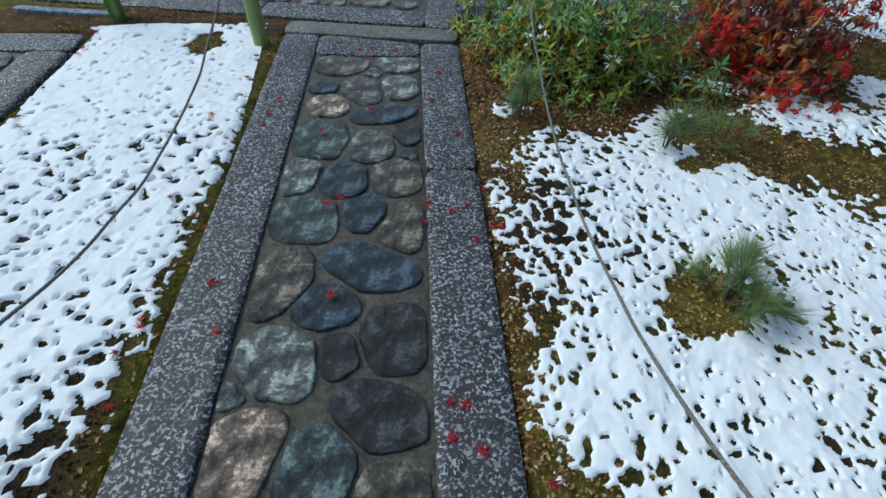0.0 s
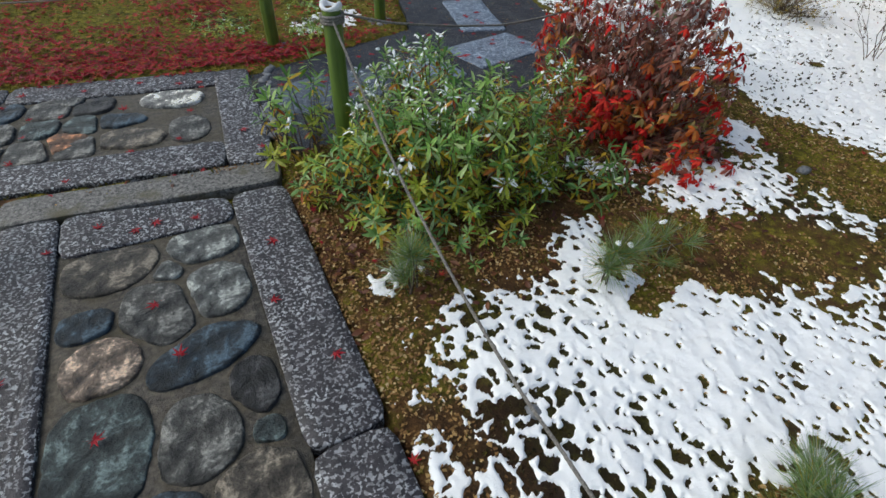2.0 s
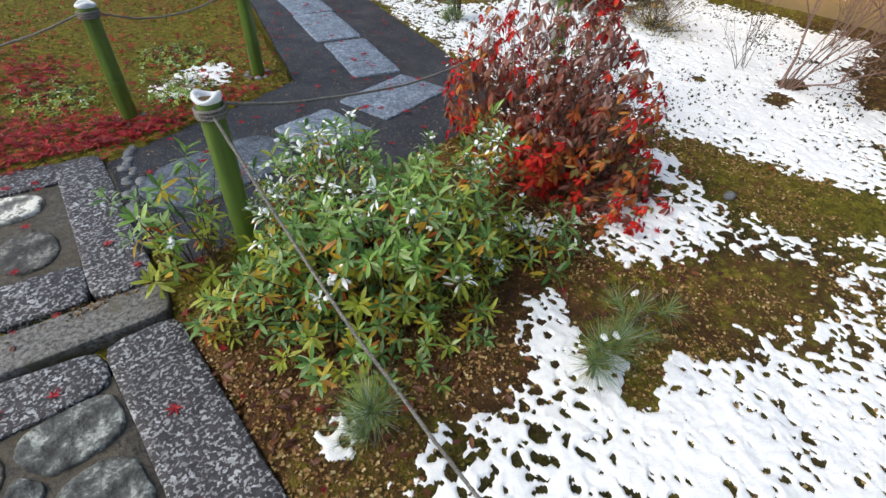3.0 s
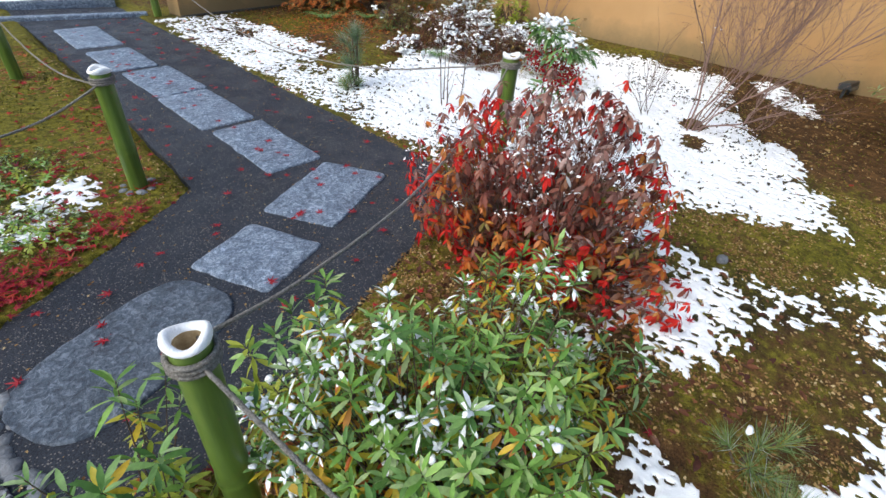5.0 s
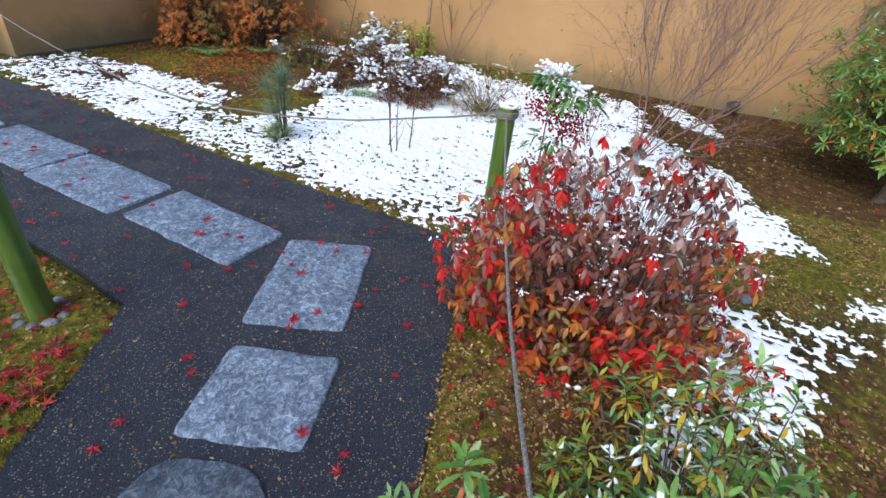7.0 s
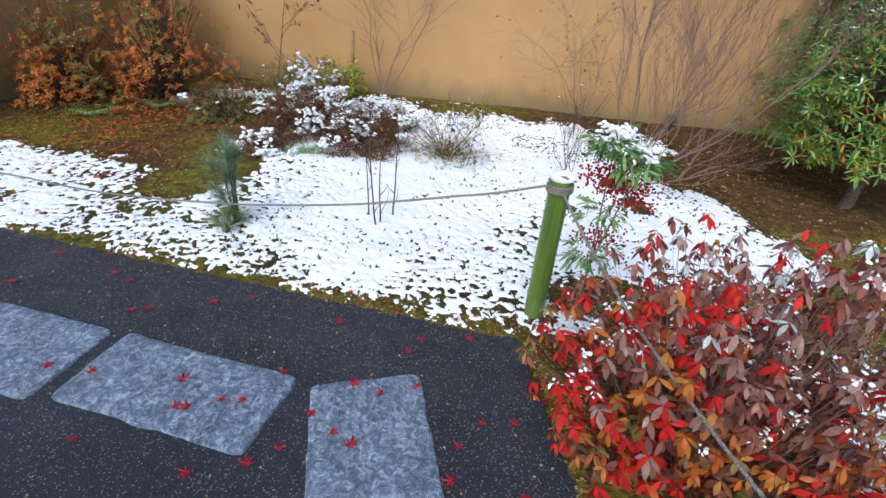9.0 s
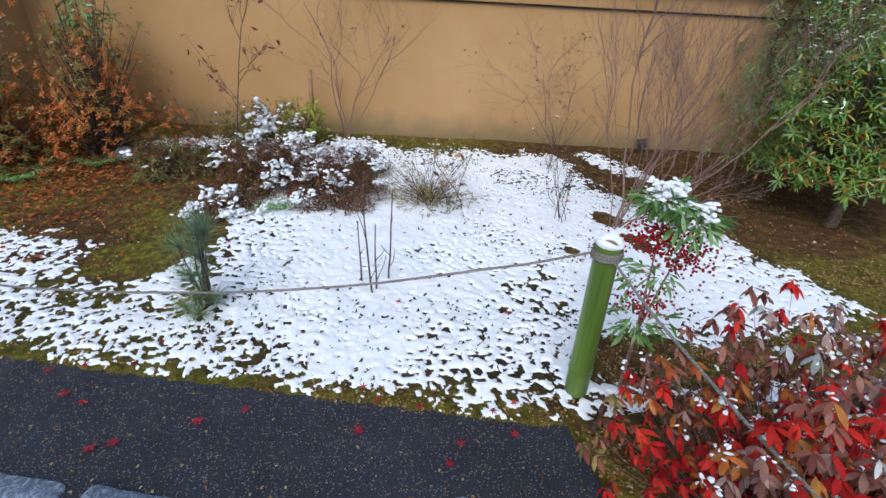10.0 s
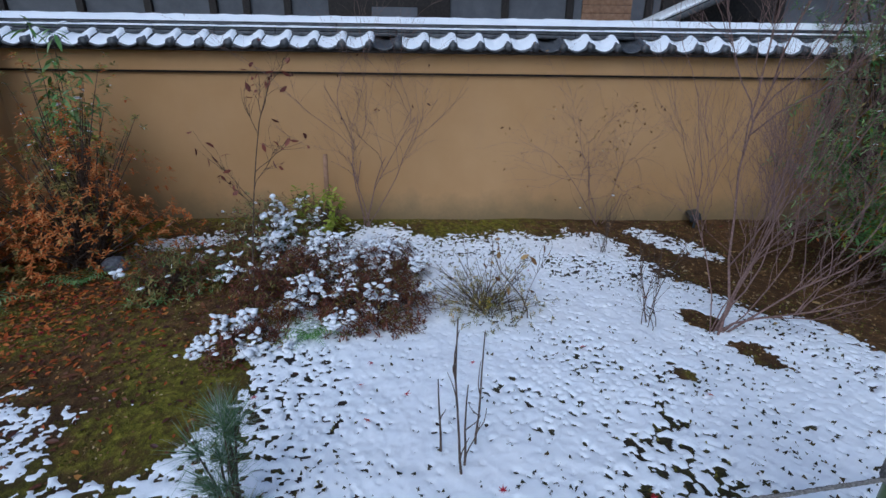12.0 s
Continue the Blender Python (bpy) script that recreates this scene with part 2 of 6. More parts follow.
LEAF_TAN = leaf_material("rusty_tan_leaf", (0.0, (0.40, 0.10, 0.025)), (0.5, (0.62, 0.20, 0.045)), (1.0, (0.66, 0.34, 0.12)), rough=0.6, spec=0.2)
LEAF_FALLEN = leaf_material("fallen_maple_red", (0.0, (0.17, 0.006, 0.014)), (0.5, (0.36, 0.010, 0.026)), (0.85, (0.50, 0.022, 0.026)), (1.0, (0.52, 0.11, 0.025)), rough=0.5)
LITTER = leaf_material("dry_litter", (0.0, (0.10, 0.040, 0.012)), (0.5, (0.32, 0.18, 0.060)), (0.85, (0.50, 0.33, 0.13)), (1.0, (0.62, 0.50, 0.28)), rough=0.7)
NEEDLE = leaf_material("pine_needle", (0.0, (0.10, 0.19, 0.05)), (0.5, (0.25, 0.40, 0.13)), (1.0, (0.42, 0.52, 0.25)), rough=0.5)
NEEDLE_BLUE = leaf_material("blue_green_needle", (0.0, (0.08, 0.17, 0.075)), (0.5, (0.18, 0.31, 0.16)), (1.0, (0.34, 0.43, 0.28)), rough=0.5)
BERRY = leaf_material("red_berry", (0.0, (0.30, 0.006, 0.012)), (1.0, (0.52, 0.012, 0.02)), rough=0.25)
MOSS_TUFT = leaf_material("moss_tuft", (0.0, (0.05, 0.055, 0.008)), (0.5, (0.14, 0.13, 0.015)), (1.0, (0.27, 0.23, 0.04)), rough=0.8)
MOSS_DARK = leaf_material("dark_moss_tip", (0.0, (0.015, 0.014, 0.006)), (0.6, (0.05, 0.045, 0.014)), (1.0, (0.13, 0.09, 0.03)), rough=0.8)
FROSTED = leaf_material("frosted_leaf", (0.0, (0.30, 0.33, 0.30)), (0.5, (0.50, 0.53, 0.52)), (1.0, (0.70, 0.73, 0.75)), rough=0.6)


# ---- tools for building ----
rng = np.random.default_rng(7)


def mesh_of(name, verts, faces, mats, smooth=True, index=None):
    me = bpy.data.meshes.new(name)
    me.from_pydata(np.asarray(verts, float).tolist(), [], faces if isinstance(faces, list) else faces.tolist())
    for m in mats if isinstance(mats, (list, tuple)) else [mats]:
        me.materials.append(m)
    me.polygons.foreach_set("use_smooth", [smooth] * len(me.polygons))
    if index is not None:
        me.polygons.foreach_set("material_index", index)
    me.update()
    return me


def part(name, data, material, parent, label="", smooth=True, at=None, kind=""):
    """Links a bmesh, or a (verts, faces) pair, as one mesh object under a thing."""
    if isinstance(data, bmesh.types.BMesh):
        me = bpy.data.meshes.new(name)
        data.to_mesh(me)
        data.free()
        me.materials.append(material)
        me.polygons.foreach_set("use_smooth", [smooth] * len(me.polygons))
    elif isinstance(data, bpy.types.Mesh):
        me = data
    else:
        me = mesh_of(name, data[0], data[1], material, smooth)
    ob = new(name, me)
    if parent is not None:
        ob.parent = parent
    if at is not None:
        ob.matrix_local = at
    return tagged(ob, label, kind=kind)


def thing(name, label, category, at=(0, 0, 0), group="", kind="", turn=0):
    ob = new(name)
    ob.empty_display_size = 0.1
    ob.matrix_basis = pose(*at, 0, 0, turn)
    return tagged(ob, label, category, group, kind)


def join(chunks):
    """Joins (verts, faces) pairs into one."""
    vs, fs, k = [], [], 0
    for v, f in chunks:
        vs.append(np.asarray(v, float).reshape(-1, 3))
        fs += [[i + k for i in face] for face in f]
        k += len(vs[-1])
    return (np.concatenate(vs) if vs else np.zeros((0, 3))), fs


def strew(tv, tf, mats):
    """Many copies of a template (verts, faces) by (N, 4, 4) poses, as one (verts, faces) pair."""
    n, k = len(mats), len(tv)
    v = np.einsum("nij,kj->nki", mats[:, :3, :3], tv) + mats[:, None, :3, 3]
    out = []
    for face in tf:
        out.append(np.arange(n)[:, None] * k + np.array(face)[None])
    faces = []
    for block in out:
        faces += block.tolist()
    return v.reshape(-1, 3), faces


def unit(v):
    return v / np.maximum(np.linalg.norm(v, axis=-1, keepdims=True), 1e-9)


def poses(place, along, up, size, wide=None, high=None):
    """Poses whose y axis runs along `along`, z near `up`."""
    y = unit(along)
    x = unit(np.cross(y, up) + 1e-6)
    z = np.cross(x, y)
    n = len(place)
    m = np.zeros((n, 4, 4))
    size = np.broadcast_to(size, n)
    wide = size if wide is None else np.broadcast_to(wide, n)
    high = size if high is None else np.broadcast_to(high, n)
    m[:, :3, 0], m[:, :3, 1], m[:, :3, 2] = x * wide[:, None], y * size[:, None], z * high[:, None]
    m[:, :3, 3], m[:, 3, 3] = place, 1
    return m


def hashed(i, j, seed):
    h = (i.astype(np.int64) * 374761393 + j.astype(np.int64) * 668265263 + seed * 1442695041) & 0xFFFFFFFF
    h = ((h ^ (h >> 13)) * 1274126177) & 0xFFFFFFFF
    return ((h ^ (h >> 16)) & 0xFFFF) / 65535.0


def vnoise(x, y, size, seed=0):
    u, v = x / size, y / size
    i, j = np.floor(u), np.floor(v)
    a, b = u - i, v - j
    a, b = a * a * (3 - 2 * a), b * b * (3 - 2 * b)
    n00, n10 = hashed(i, j, seed), hashed(i + 1, j, seed)
    n01, n11 = hashed(i, j + 1, seed), hashed(i + 1, j + 1, seed)
    return (n00 * (1 - a) + n10 * a) * (1 - b) + (n01 * (1 - a) + n11 * a) * b


def fbm(x, y, size, seed=0, octaves=4):
    out, amp, tot = 0, 1.0, 0
    for o in range(octaves):
        out, tot = out + amp * vnoise(x, y, size / 2 ** o, seed + o), tot + amp
        amp *= 0.55
    return out / tot


def dimples(x, y, size, seed, share=0.8, wide=(0.16, 0.42), grow=1.0):
    """Depth 0..1 of small pits, about one for each cell of that size."""
    i0, j0 = np.floor(x / size), np.floor(y / size)
    deep = np.zeros_like(x)
    for di in (-1, 0, 1):
        for dj in (-1, 0, 1):
            i, j = i0 + di, j0 + dj
            px = (i + hashed(i, j, seed)) * size
            py = (j + hashed(i, j, seed + 1)) * size
            r = (wide[0] + (wide[1] - wide[0]) * hashed(i, j, seed + 2) ** 2) * size * grow
            s = 0.82 + 0.42 * hashed(i, j, seed + 4)
            d = np.sqrt(((x - px) * s) ** 2 + ((y - py) / s) ** 2)
            on = hashed(i, j, seed + 3) < share
            k = np.clip((1.25 - d / r) * 2.6, 0, 1)
            deep = np.maximum(deep, np.where(on, k * k * (3 - 2 * k), 0))
    return deep


def boxed(x, y, cx, cy, hx, hy, deg):
    """Metres inside (+) or outside (-) a turned rectangle."""
    c, s = math.cos(radians(deg)), math.sin(radians(deg))
    u, v = (x - cx) * c + (y - cy) * s, -(x - cx) * s + (y - cy) * c
    du, dv = np.abs(u) - hx, np.abs(v) - hy
    return -(np.sqrt(np.maximum(du, 0) ** 2 + np.maximum(dv, 0) ** 2) + np.minimum(np.maximum(du, dv), 0))


def oval(x, y, cx, cy, rx, ry, deg):
    c, s = math.cos(radians(deg)), math.sin(radians(deg))
    u, v = (x - cx) * c + (y - cy) * s, -(x - cx) * s + (y - cy) * c
    return (1 - np.sqrt((u / rx) ** 2 + (v / ry) ** 2)) * min(rx, ry)


def tube(points, radii, sides=6, cap=True):
    """A tapered tube along a polyline."""
    p = np.asarray(points, float)
    r = np.broadcast_to(radii, len(p))
    d = unit(np.gradient(p, axis=0))
    ref = np.array([0.0, 0.0, 1.0]) if abs(d[0][2]) < 0.9 else np.array([1.0, 0.0, 0.0])
    x = unit(np.cross(d, ref))
    y = np.cross(d, x)
    a = np.arange(sides) * 2 * math.pi / sides
    ring = x[:, None] * np.cos(a)[None, :, None] + y[:, None] * np.sin(a)[None, :, None]
    v = (p[:, None] + ring * r[:, None, None]).reshape(-1, 3)
    f = [[i * sides + j, i * sides + (j + 1) % sides, (i + 1) * sides + (j + 1) % sides, (i + 1) * sides + j] for i in range(len(p) - 1) for j in range(sides)]
    if cap:
        f += [list(range(sides))[::-1], [(len(p) - 1) * sides + j for j in range(sides)]]
    return v, f


def box_bm(sx, sy, sz, bevel=0.01, segs=2):
    """A bevelled block on z = 0, centred in plan."""
    bm = bmesh.new()
    bmesh.ops.create_cube(bm, size=1, matrix=Matrix.Translation((0, 0, sz / 2)) @ Matrix.Diagonal((sx, sy, sz, 1)))
    if bevel:
        bmesh.ops.bevel(bm, geom=bm.edges[:], offset=bevel, segments=segs, profile=0.6, affect="EDGES")
    return bm


def rough_block(outline, z0, z1, bevel=0.012, seed=0, wobble=0.01, step=0.06, dome=0.004):
    """A slab of stone: an outline with a chipped, uneven edge, a rounded rim and a slightly domed top."""
    pts = []
    n = len(outline)
    for i in range(n):
        a, b = np.array(outline[i], float), np.array(outline[(i + 1) % n], float)
        k = max(2, int(np.linalg.norm(b - a) / step))
        pts += [a + (b - a) * j / k for j in range(k)]
    p = np.array(pts)
    for _ in range(1):
        p = 0.5 * p + 0.25 * (np.roll(p, 1, 0) + np.roll(p, -1, 0))
    c = p.mean(0)
    out = unit(p - c)
    p = p + out * ((fbm(p[:, 0] + seed * 3.1, p[:, 1], 0.12, seed) - 0.5) * 2 * wobble)[:, None]
    rings = [(p, z0), (p, z1 - bevel), (p - out * bevel * 0.4, z1 - bevel * 0.3), (p - out * bevel * 1.3, z1)]
    rings += [(c + (p - c) * f, z1 + dome * (1 - f)) for f in (0.7, 0.35)]
    v = np.concatenate([np.column_stack([q, np.full(len(q), z) + (0 if k < 1 else 1) * (fbm(q[:, 0], q[:, 1], 0.15, seed + 5) - 0.5) * 0.008]) for k, (q, z) in enumerate(rings)] + [np.array([[c[0], c[1], z1 + dome]])])
    m = len(p)
    f = [[k * m + i, k * m + (i + 1) % m, (k + 1) * m + (i + 1) % m, (k + 1) * m + i] for k in range(len(rings) - 1) for i in range(m)]
    last = (len(rings) - 1) * m
    f += [[last + i, last + (i + 1) % m, len(v) - 1] for i in range(m)]
    area = np.sum(p[:, 0] * np.roll(p[:, 1], -1) - np.roll(p[:, 0], -1) * p[:, 1])
    return v, (f if area > 0 else [q[::-1] for q in f])

# ---- plan ----
P1 = pose(0, 0, 0, 0, 0, -5.3)            # the cobbled path: u to its right, v along it
WALL_DIR = Vector((0.2241, 0.9746, 0))    # the garden wall runs from WALL_0 along this
WALL_OUT = Vector((0.9746, -0.2241, 0))   # away from the garden
WALL_TURN = -12.95
EDGE_A, EDGE_B = (3.36, 3.58), (5.20, 8.95)   # garden side of the asphalt path
MOSS_A, MOSS_B = (2.33, 5.0), (4.10, 9.6)     # its other side


def p1_uv(x, y):
    c, s = math.cos(radians(5.3)), math.sin(radians(5.3))
    return x * c - y * s, x * s + y * c


def side_of(x, y, a, b):
    """Metres to the right of the line from a to b."""
    dx, dy = b[0] - a[0], b[1] - a[1]
    n = math.hypot(dx, dy)
    return ((x - a[0]) * dy - (y - a[1]) * dx) / n


def in_paths(x, y):
    """Metres inside the paved ground."""
    u, v = p1_uv(x, y)
    d = np.minimum(np.minimum(u + 0.915, 0.335 - u), 3.5 - v)
    near = side_of(x, y, (0.68, 3.53), (-0.58, 3.84))
    far = side_of(x, y, (-0.62, 5.08), (0.84, 4.76))
    d = np.maximum(d, np.minimum(np.minimum(near, far), 0.86 - x + 0.13 * (y - 4.8)))
    strip = np.minimum(np.minimum(y - 3.56, 4.72 + (x - 1.1) * 0.215 - y), np.minimum(x - 0.8, 3.4 - x))
    lane = np.minimum(np.minimum(-side_of(x, y, EDGE_A, EDGE_B), side_of(x, y, MOSS_A, MOSS_B)), np.minimum(y - 3.58, 12 - y))
    d = np.maximum(d, np.maximum(strip, lane))
    left = np.minimum(np.minimum(-2.26 - u, u + 3.6), 3.45 - v)
    return np.maximum(d, left)


def ground_height(x, y):
    g = 0.012 + (fbm(x, y, 0.8, 11) - 0.5) * 0.05 + (fbm(x, y, 0.12, 12, 3) - 0.5) * 0.018
    g = g + 0.16 * np.exp(-(((x - 6.6) / 1.1) ** 2 + ((y - 5.4) / 1.0) ** 2)) + 0.07 * np.exp(-(((x - 7.4 - 0.23 * y) / 0.5) ** 2))
    g = g + 0.10 * np.exp(-(((x - 7.6) / 1.0) ** 2 + ((y - 7.3) / 0.7) ** 2))
    inside = in_paths(x, y)
    soft = np.clip((-inside - 0.0) / 0.06, 0, 1)
    return np.where(inside > 0, -0.05, g * soft - 0.004 * (1 - soft))


def snow_lay(x, y):
    """Where snow fell and stayed: about 1 well inside a blanket, -1 on bare ground."""
    u, v = p1_uv(x, y)
    c = np.full_like(x, -1.0)

    def lay(d, soft=0.16, top=1.0):
        np.maximum(c, np.clip(d / (soft * 1.7), -1, top), out=c)

    lay(np.minimum(np.minimum(-0.99 - u, u + 2.27), 3.62 - v) + (fbm(x, y, 0.2, 31) - 0.5) * 0.12, 0.10)
    lay(boxed(x, y, 1.38, -0.78, 0.80, 2.28, 0), 0.18, 0.26)
    lay(boxed(x, y, 1.10, -0.78, 0.44, 2.24, 0), 0.16, 0.90)
    lay(boxed(x, y, 2.70, -0.85, 1.0, 2.10, 10), 0.3, -0.06)
    lay(boxed(x, y, 1.10, 1.60, 0.40, 0.52, -18), 0.15, 0.95)
    lay(boxed(x, y, 1.65, 1.42, 0.42, 0.30, -30), 0.15, 0.25)
    lay(oval(x, y, 2.72, 2.12, 0.52, 0.27, -32), 0.10)
    lay(oval(x, y, 2.95, 1.75, 0.42, 0.16, -60), 0.12, 0.7)
    lay(oval(x, y, 2.20, 2.60, 0.17, 0.11, -40), 0.06)
    lay(oval(x, y, 1.62, 2.10, 0.25, 0.10, 50), 0.06)
    lay(oval(x, y, 3.18, 2.12, 0.17, 0.06, 10), 0.05)
    lay(oval(x, y, 3.30, 2.42, 0.20, 0.12, 40), 0.06)
    lay(oval(x, y, 0.80, 2.40, 0.10, 0.07, 0), 0.05, 0.8)
    lay(oval(x, y, 0.62, 1.20, 0.12, 0.5, 0), 0.10, 0.5)
    e = -side_of(x, y, EDGE_A, EDGE_B)
    lay(np.minimum(np.minimum(-e - 0.10, oval(x, y, 5.35, 3.55, 1.98, 1.85, 0)), 9), 0.14)
    lay(np.minimum(-e - 0.10, boxed(x, y, 4.55, 2.35, 0.75, 1.0, 8)), 0.12)
    lay(oval(x, y, 6.9, 3.3, 0.75, 1.35, -10), 0.2, 0.8)
    lay(np.minimum(-e - 0.12, boxed(x, y, 5.0, 6.7, 0.55, 2.2, -18)), 0.22, 0.12)
    lay(np.minimum(np.minimum(-e - 0.10, 0.52 + e), np.minimum(y - 4.4, 7.4 - y)), 0.12, 0.28)
    lay(oval(x, y, 6.5, 2.45, 0.85, 0.6, -20), 0.2, 0.75)
    lay(oval(x, y, 6.95, 1.25, 0.5, 0.22, 30), 0.1, 0.62)
    lay(oval(x, y, 8.05, 6.15, 0.5, 0.22, 100), 0.1, 0.75)
    lay(oval(x, y, 7.6, 4.2, 0.6, 0.4, 40), 0.2, 0.65)
    lay(oval(x, y, 1.75, 5.45, 0.32, 0.18, 20), 0.1, 0.55)
    for hx, hy, rx, ry, deg in ((1.30, 0.90, 0.25, 0.17, 20), (-1.12, 3.42, 0.13, 0.22, -15), (5.42, 5.58, 0.40, 0.26, -20), (5.15, 5.85, 0.26, 0.34, -20), (5.05, 2.18, 0.26, 0.14, 10),
                                (1.72, 1.78, 0.20, 0.10, 20), (0.9, 2.28, 0.16, 0.12, 0), (4.98, 2.8, 0.12, 0.1, 0), (5.55, 2.2, 0.24, 0.15, 0), (3.72, 2.95, 0.24, 0.42, -10)):
        np.minimum(c, np.clip(-oval(x, y, hx, hy, rx, ry, deg) / 0.07, -1, 1) + (0.35 if (hx, hy) in ((-1.12, 3.42), (4.98, 2.8), (5.05, 2.18), (5.55, 2.2)) else 0), out=c)
    return c


def snow_depth(x, y):
    """Thickness of the snow in metres; negative where the ground is bare."""
    c = snow_lay(x, y)
    x, y = x + (fbm(x, y, 0.05, 25, 2) - 0.5) * 0.036, y + (fbm(x, y, 0.05, 26, 2) - 0.5) * 0.036
    mott = fbm(x, y, 0.55, 21) - 0.5
    c = c + mott * 0.6 + (fbm(x, y, 0.16, 22, 3) - 0.5) * 0.9 + (fbm(x, y, 0.035, 24, 2) - 0.5) * 0.85
    thick = np.where(c > -0.08, 0.006 + 0.008 * np.clip(c, 0, 1.3), -0.02)
    grow = np.clip(1.22 - 0.26 * c - mott * 1.7, 0.70, 2.2)
    calm = np.exp(-((x - 4.9) / 0.8) ** 2 - ((y - 4.3) / 0.8) ** 2) + 0.7 * (x < -0.4)
    grow = np.where(x > 3.4, grow * 0.92, grow)
    grow = np.maximum(grow * (1 - 0.3 * np.minimum(calm, 1)), 0.6)
    share = np.clip(0.92 - 0.55 * np.minimum(calm, 1) - 0.20 * c - mott * 1.4, 0.22, 0.98)
    pits = dimples(x, y, 0.066, 40, share * 0.95, (0.19, 0.36), grow) * 0.04 + dimples(x + 0.3, y, 0.040, 50, share * 0.5, (0.20, 0.36), grow) * 0.03
    return thick - pits + (fbm(x, y, 0.05, 23, 2) - 0.5) * 0.006 + (fbm(x, y, 0.022, 27, 2) - 0.5) * 0.005


# ---- ground ----
def axis(lo, hi, step, far):
    mid = np.arange(lo, hi + step / 2, step)
    out = [step * 1.6 ** k for k in range(1, 22)]
    ends = np.cumsum(out)
    ends = ends[ends < far]
    return np.concatenate([lo - ends[::-1], mid, hi + ends])


def build_ground():
    xs, ys = axis(-3.6, 9.6, 0.045, 400), axis(-2.6, 10.6, 0.045, 400)
    x, y = np.meshgrid(xs, ys)
    z = ground_height(x, y)
    n, m = len(xs), len(ys)
    v = np.column_stack([x.ravel(), y.ravel(), z.ravel()])
    i = (np.arange(m - 1)[:, None] * n + np.arange(n - 1)[None]).ravel()
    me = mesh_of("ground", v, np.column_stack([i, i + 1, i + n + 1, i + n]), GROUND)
    u, w = p1_uv(x, y)
    rim = np.exp(-np.maximum(-in_paths(x, y), 0) / 0.10)
    moss = 0.43 + 0.9 * (fbm(x, y, 0.7, 60) - 0.5) + np.where((x < 0.9) & (x > 0.1) & (y < 3.3), -0.12, 0.30) * rim
    moss += 0.45 * np.clip(side_of(x, y, MOSS_B, MOSS_A) / 0.2, 0, 1) * (y > 4.7)
    # less moss by the camellia: darker soil paints in the shade there
    moss -= 0.15 * np.exp(-(((x - 6.1) / 1.2) ** 2 + ((y - 0.5) / 1.1) ** 2))
    moss -= 0.12 * np.exp(-(((x - 6.6) / 1.1) ** 2 + ((y - 6.4) / 0.9) ** 2))
    moss -= 0.5 * np.exp(-(((x - 1.35) / 0.45) ** 2 + ((y - 2.25) / 0.28) ** 2)) + 0.05 * np.exp(-(((x - 2.9) / 0.5) ** 2 + ((y - 1.7) / 0.35) ** 2))
    moss -= 0.5 * np.clip(np.minimum(y - 3.5, 4.1 - y) / 0.1, 0, 1) * (x < -0.5)
    # shaded side of the bed, painted darker by giving it soil for moss
    moss -= 0.35 * np.clip((2.4 - y) / 0.6, 0, 1) * np.clip((x - 4.2) / 0.8, 0, 1)
    moss += 0.05 * np.clip((x - 6.7 - 0.23 * y) / 0.3, 0, 1)
    moss += 0.04 * np.clip((x - 2.2) / 0.5, 0, 1) * np.clip((5.2 - x) / 0.8, 0, 1) * (y < 2.9) + 0.15 * (y > 4.7) * (x < 3.4)
    at = me.attributes.new("moss", "FLOAT", "POINT")
    at.data.foreach_set("value", np.clip(moss, 0, 1).ravel())
    # where snow lies the ground is painted dark, for wet and pit shade
    at = me.attributes.new("wet_shade", "FLOAT", "POINT")
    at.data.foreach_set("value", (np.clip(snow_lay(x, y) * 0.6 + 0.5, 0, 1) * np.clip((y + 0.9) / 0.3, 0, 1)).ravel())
    tagged(new("ground", me), "garden ground of olive moss, brown soil and pale litter", "ground", kind="structure")


def build_snow():
    """The blanket, sheet by sheet, with its pits and ragged edges cut out."""
    for label, (x0, x1, y0, y1), step in (("thin snow with dark pits beside the cobbled path", (0.40, 4.0, -0.7, 2.95), 0.0075),
                                          ("snow blanket beside the cobbled path edge", (-2.5, -0.72, -0.7, 3.75), 0.010),
                                          ("snow blanket over the garden bed below the wall", (3.4, 8.6, 0.5, 8.9), 0.0125),
                                          ("crumbs of snow on the mossy island", (1.3, 2.2, 5.1, 5.75), 0.015)):
        xs, ys = np.arange(x0, x1, step), np.arange(y0, y1, step)
        x, y = np.meshgrid(xs, ys)
        h = np.where(in_paths(x, y) > -0.03, -1, snow_depth(x, y))
        z = ground_height(x, y) + np.maximum(h, -0.006)
        n, m = len(xs), len(ys)
        keep = h > 0
        cell = keep[:-1, :-1] | keep[1:, :-1] | keep[:-1, 1:] | keep[1:, 1:]
        i = (np.arange(m - 1)[:, None] * n + np.arange(n - 1)[None])[cell]
        f = np.column_stack([i, i + 1, i + n + 1, i + n])
        used = np.unique(f)
        back = np.zeros(n * m, int)
        back[used] = np.arange(len(used))
        v = np.column_stack([x.ravel(), y.ravel(), z.ravel()])[used]
        tagged(new("snow", mesh_of("snow", v, back[f], SNOW)), label, "snow", kind="stuff")


build_ground()
build_snow()


# ---- paths ----
def slab_poly(points, z0, z1, name, material, parent, label="", seed=0, wobble=0.004, bevel=0.008, dome=0.0, step=0.06):
    return part(name, rough_block(points, z0, z1, bevel, seed, wobble, step, dome), material, parent, label)


def uv_box(u0, u1, v0, v1):
    return [tuple((P1 @ Vector((u, v, 0)))[:2]) for u, v in ((u0, v0), (u1, v0), (u1, v1), (u0, v1))]


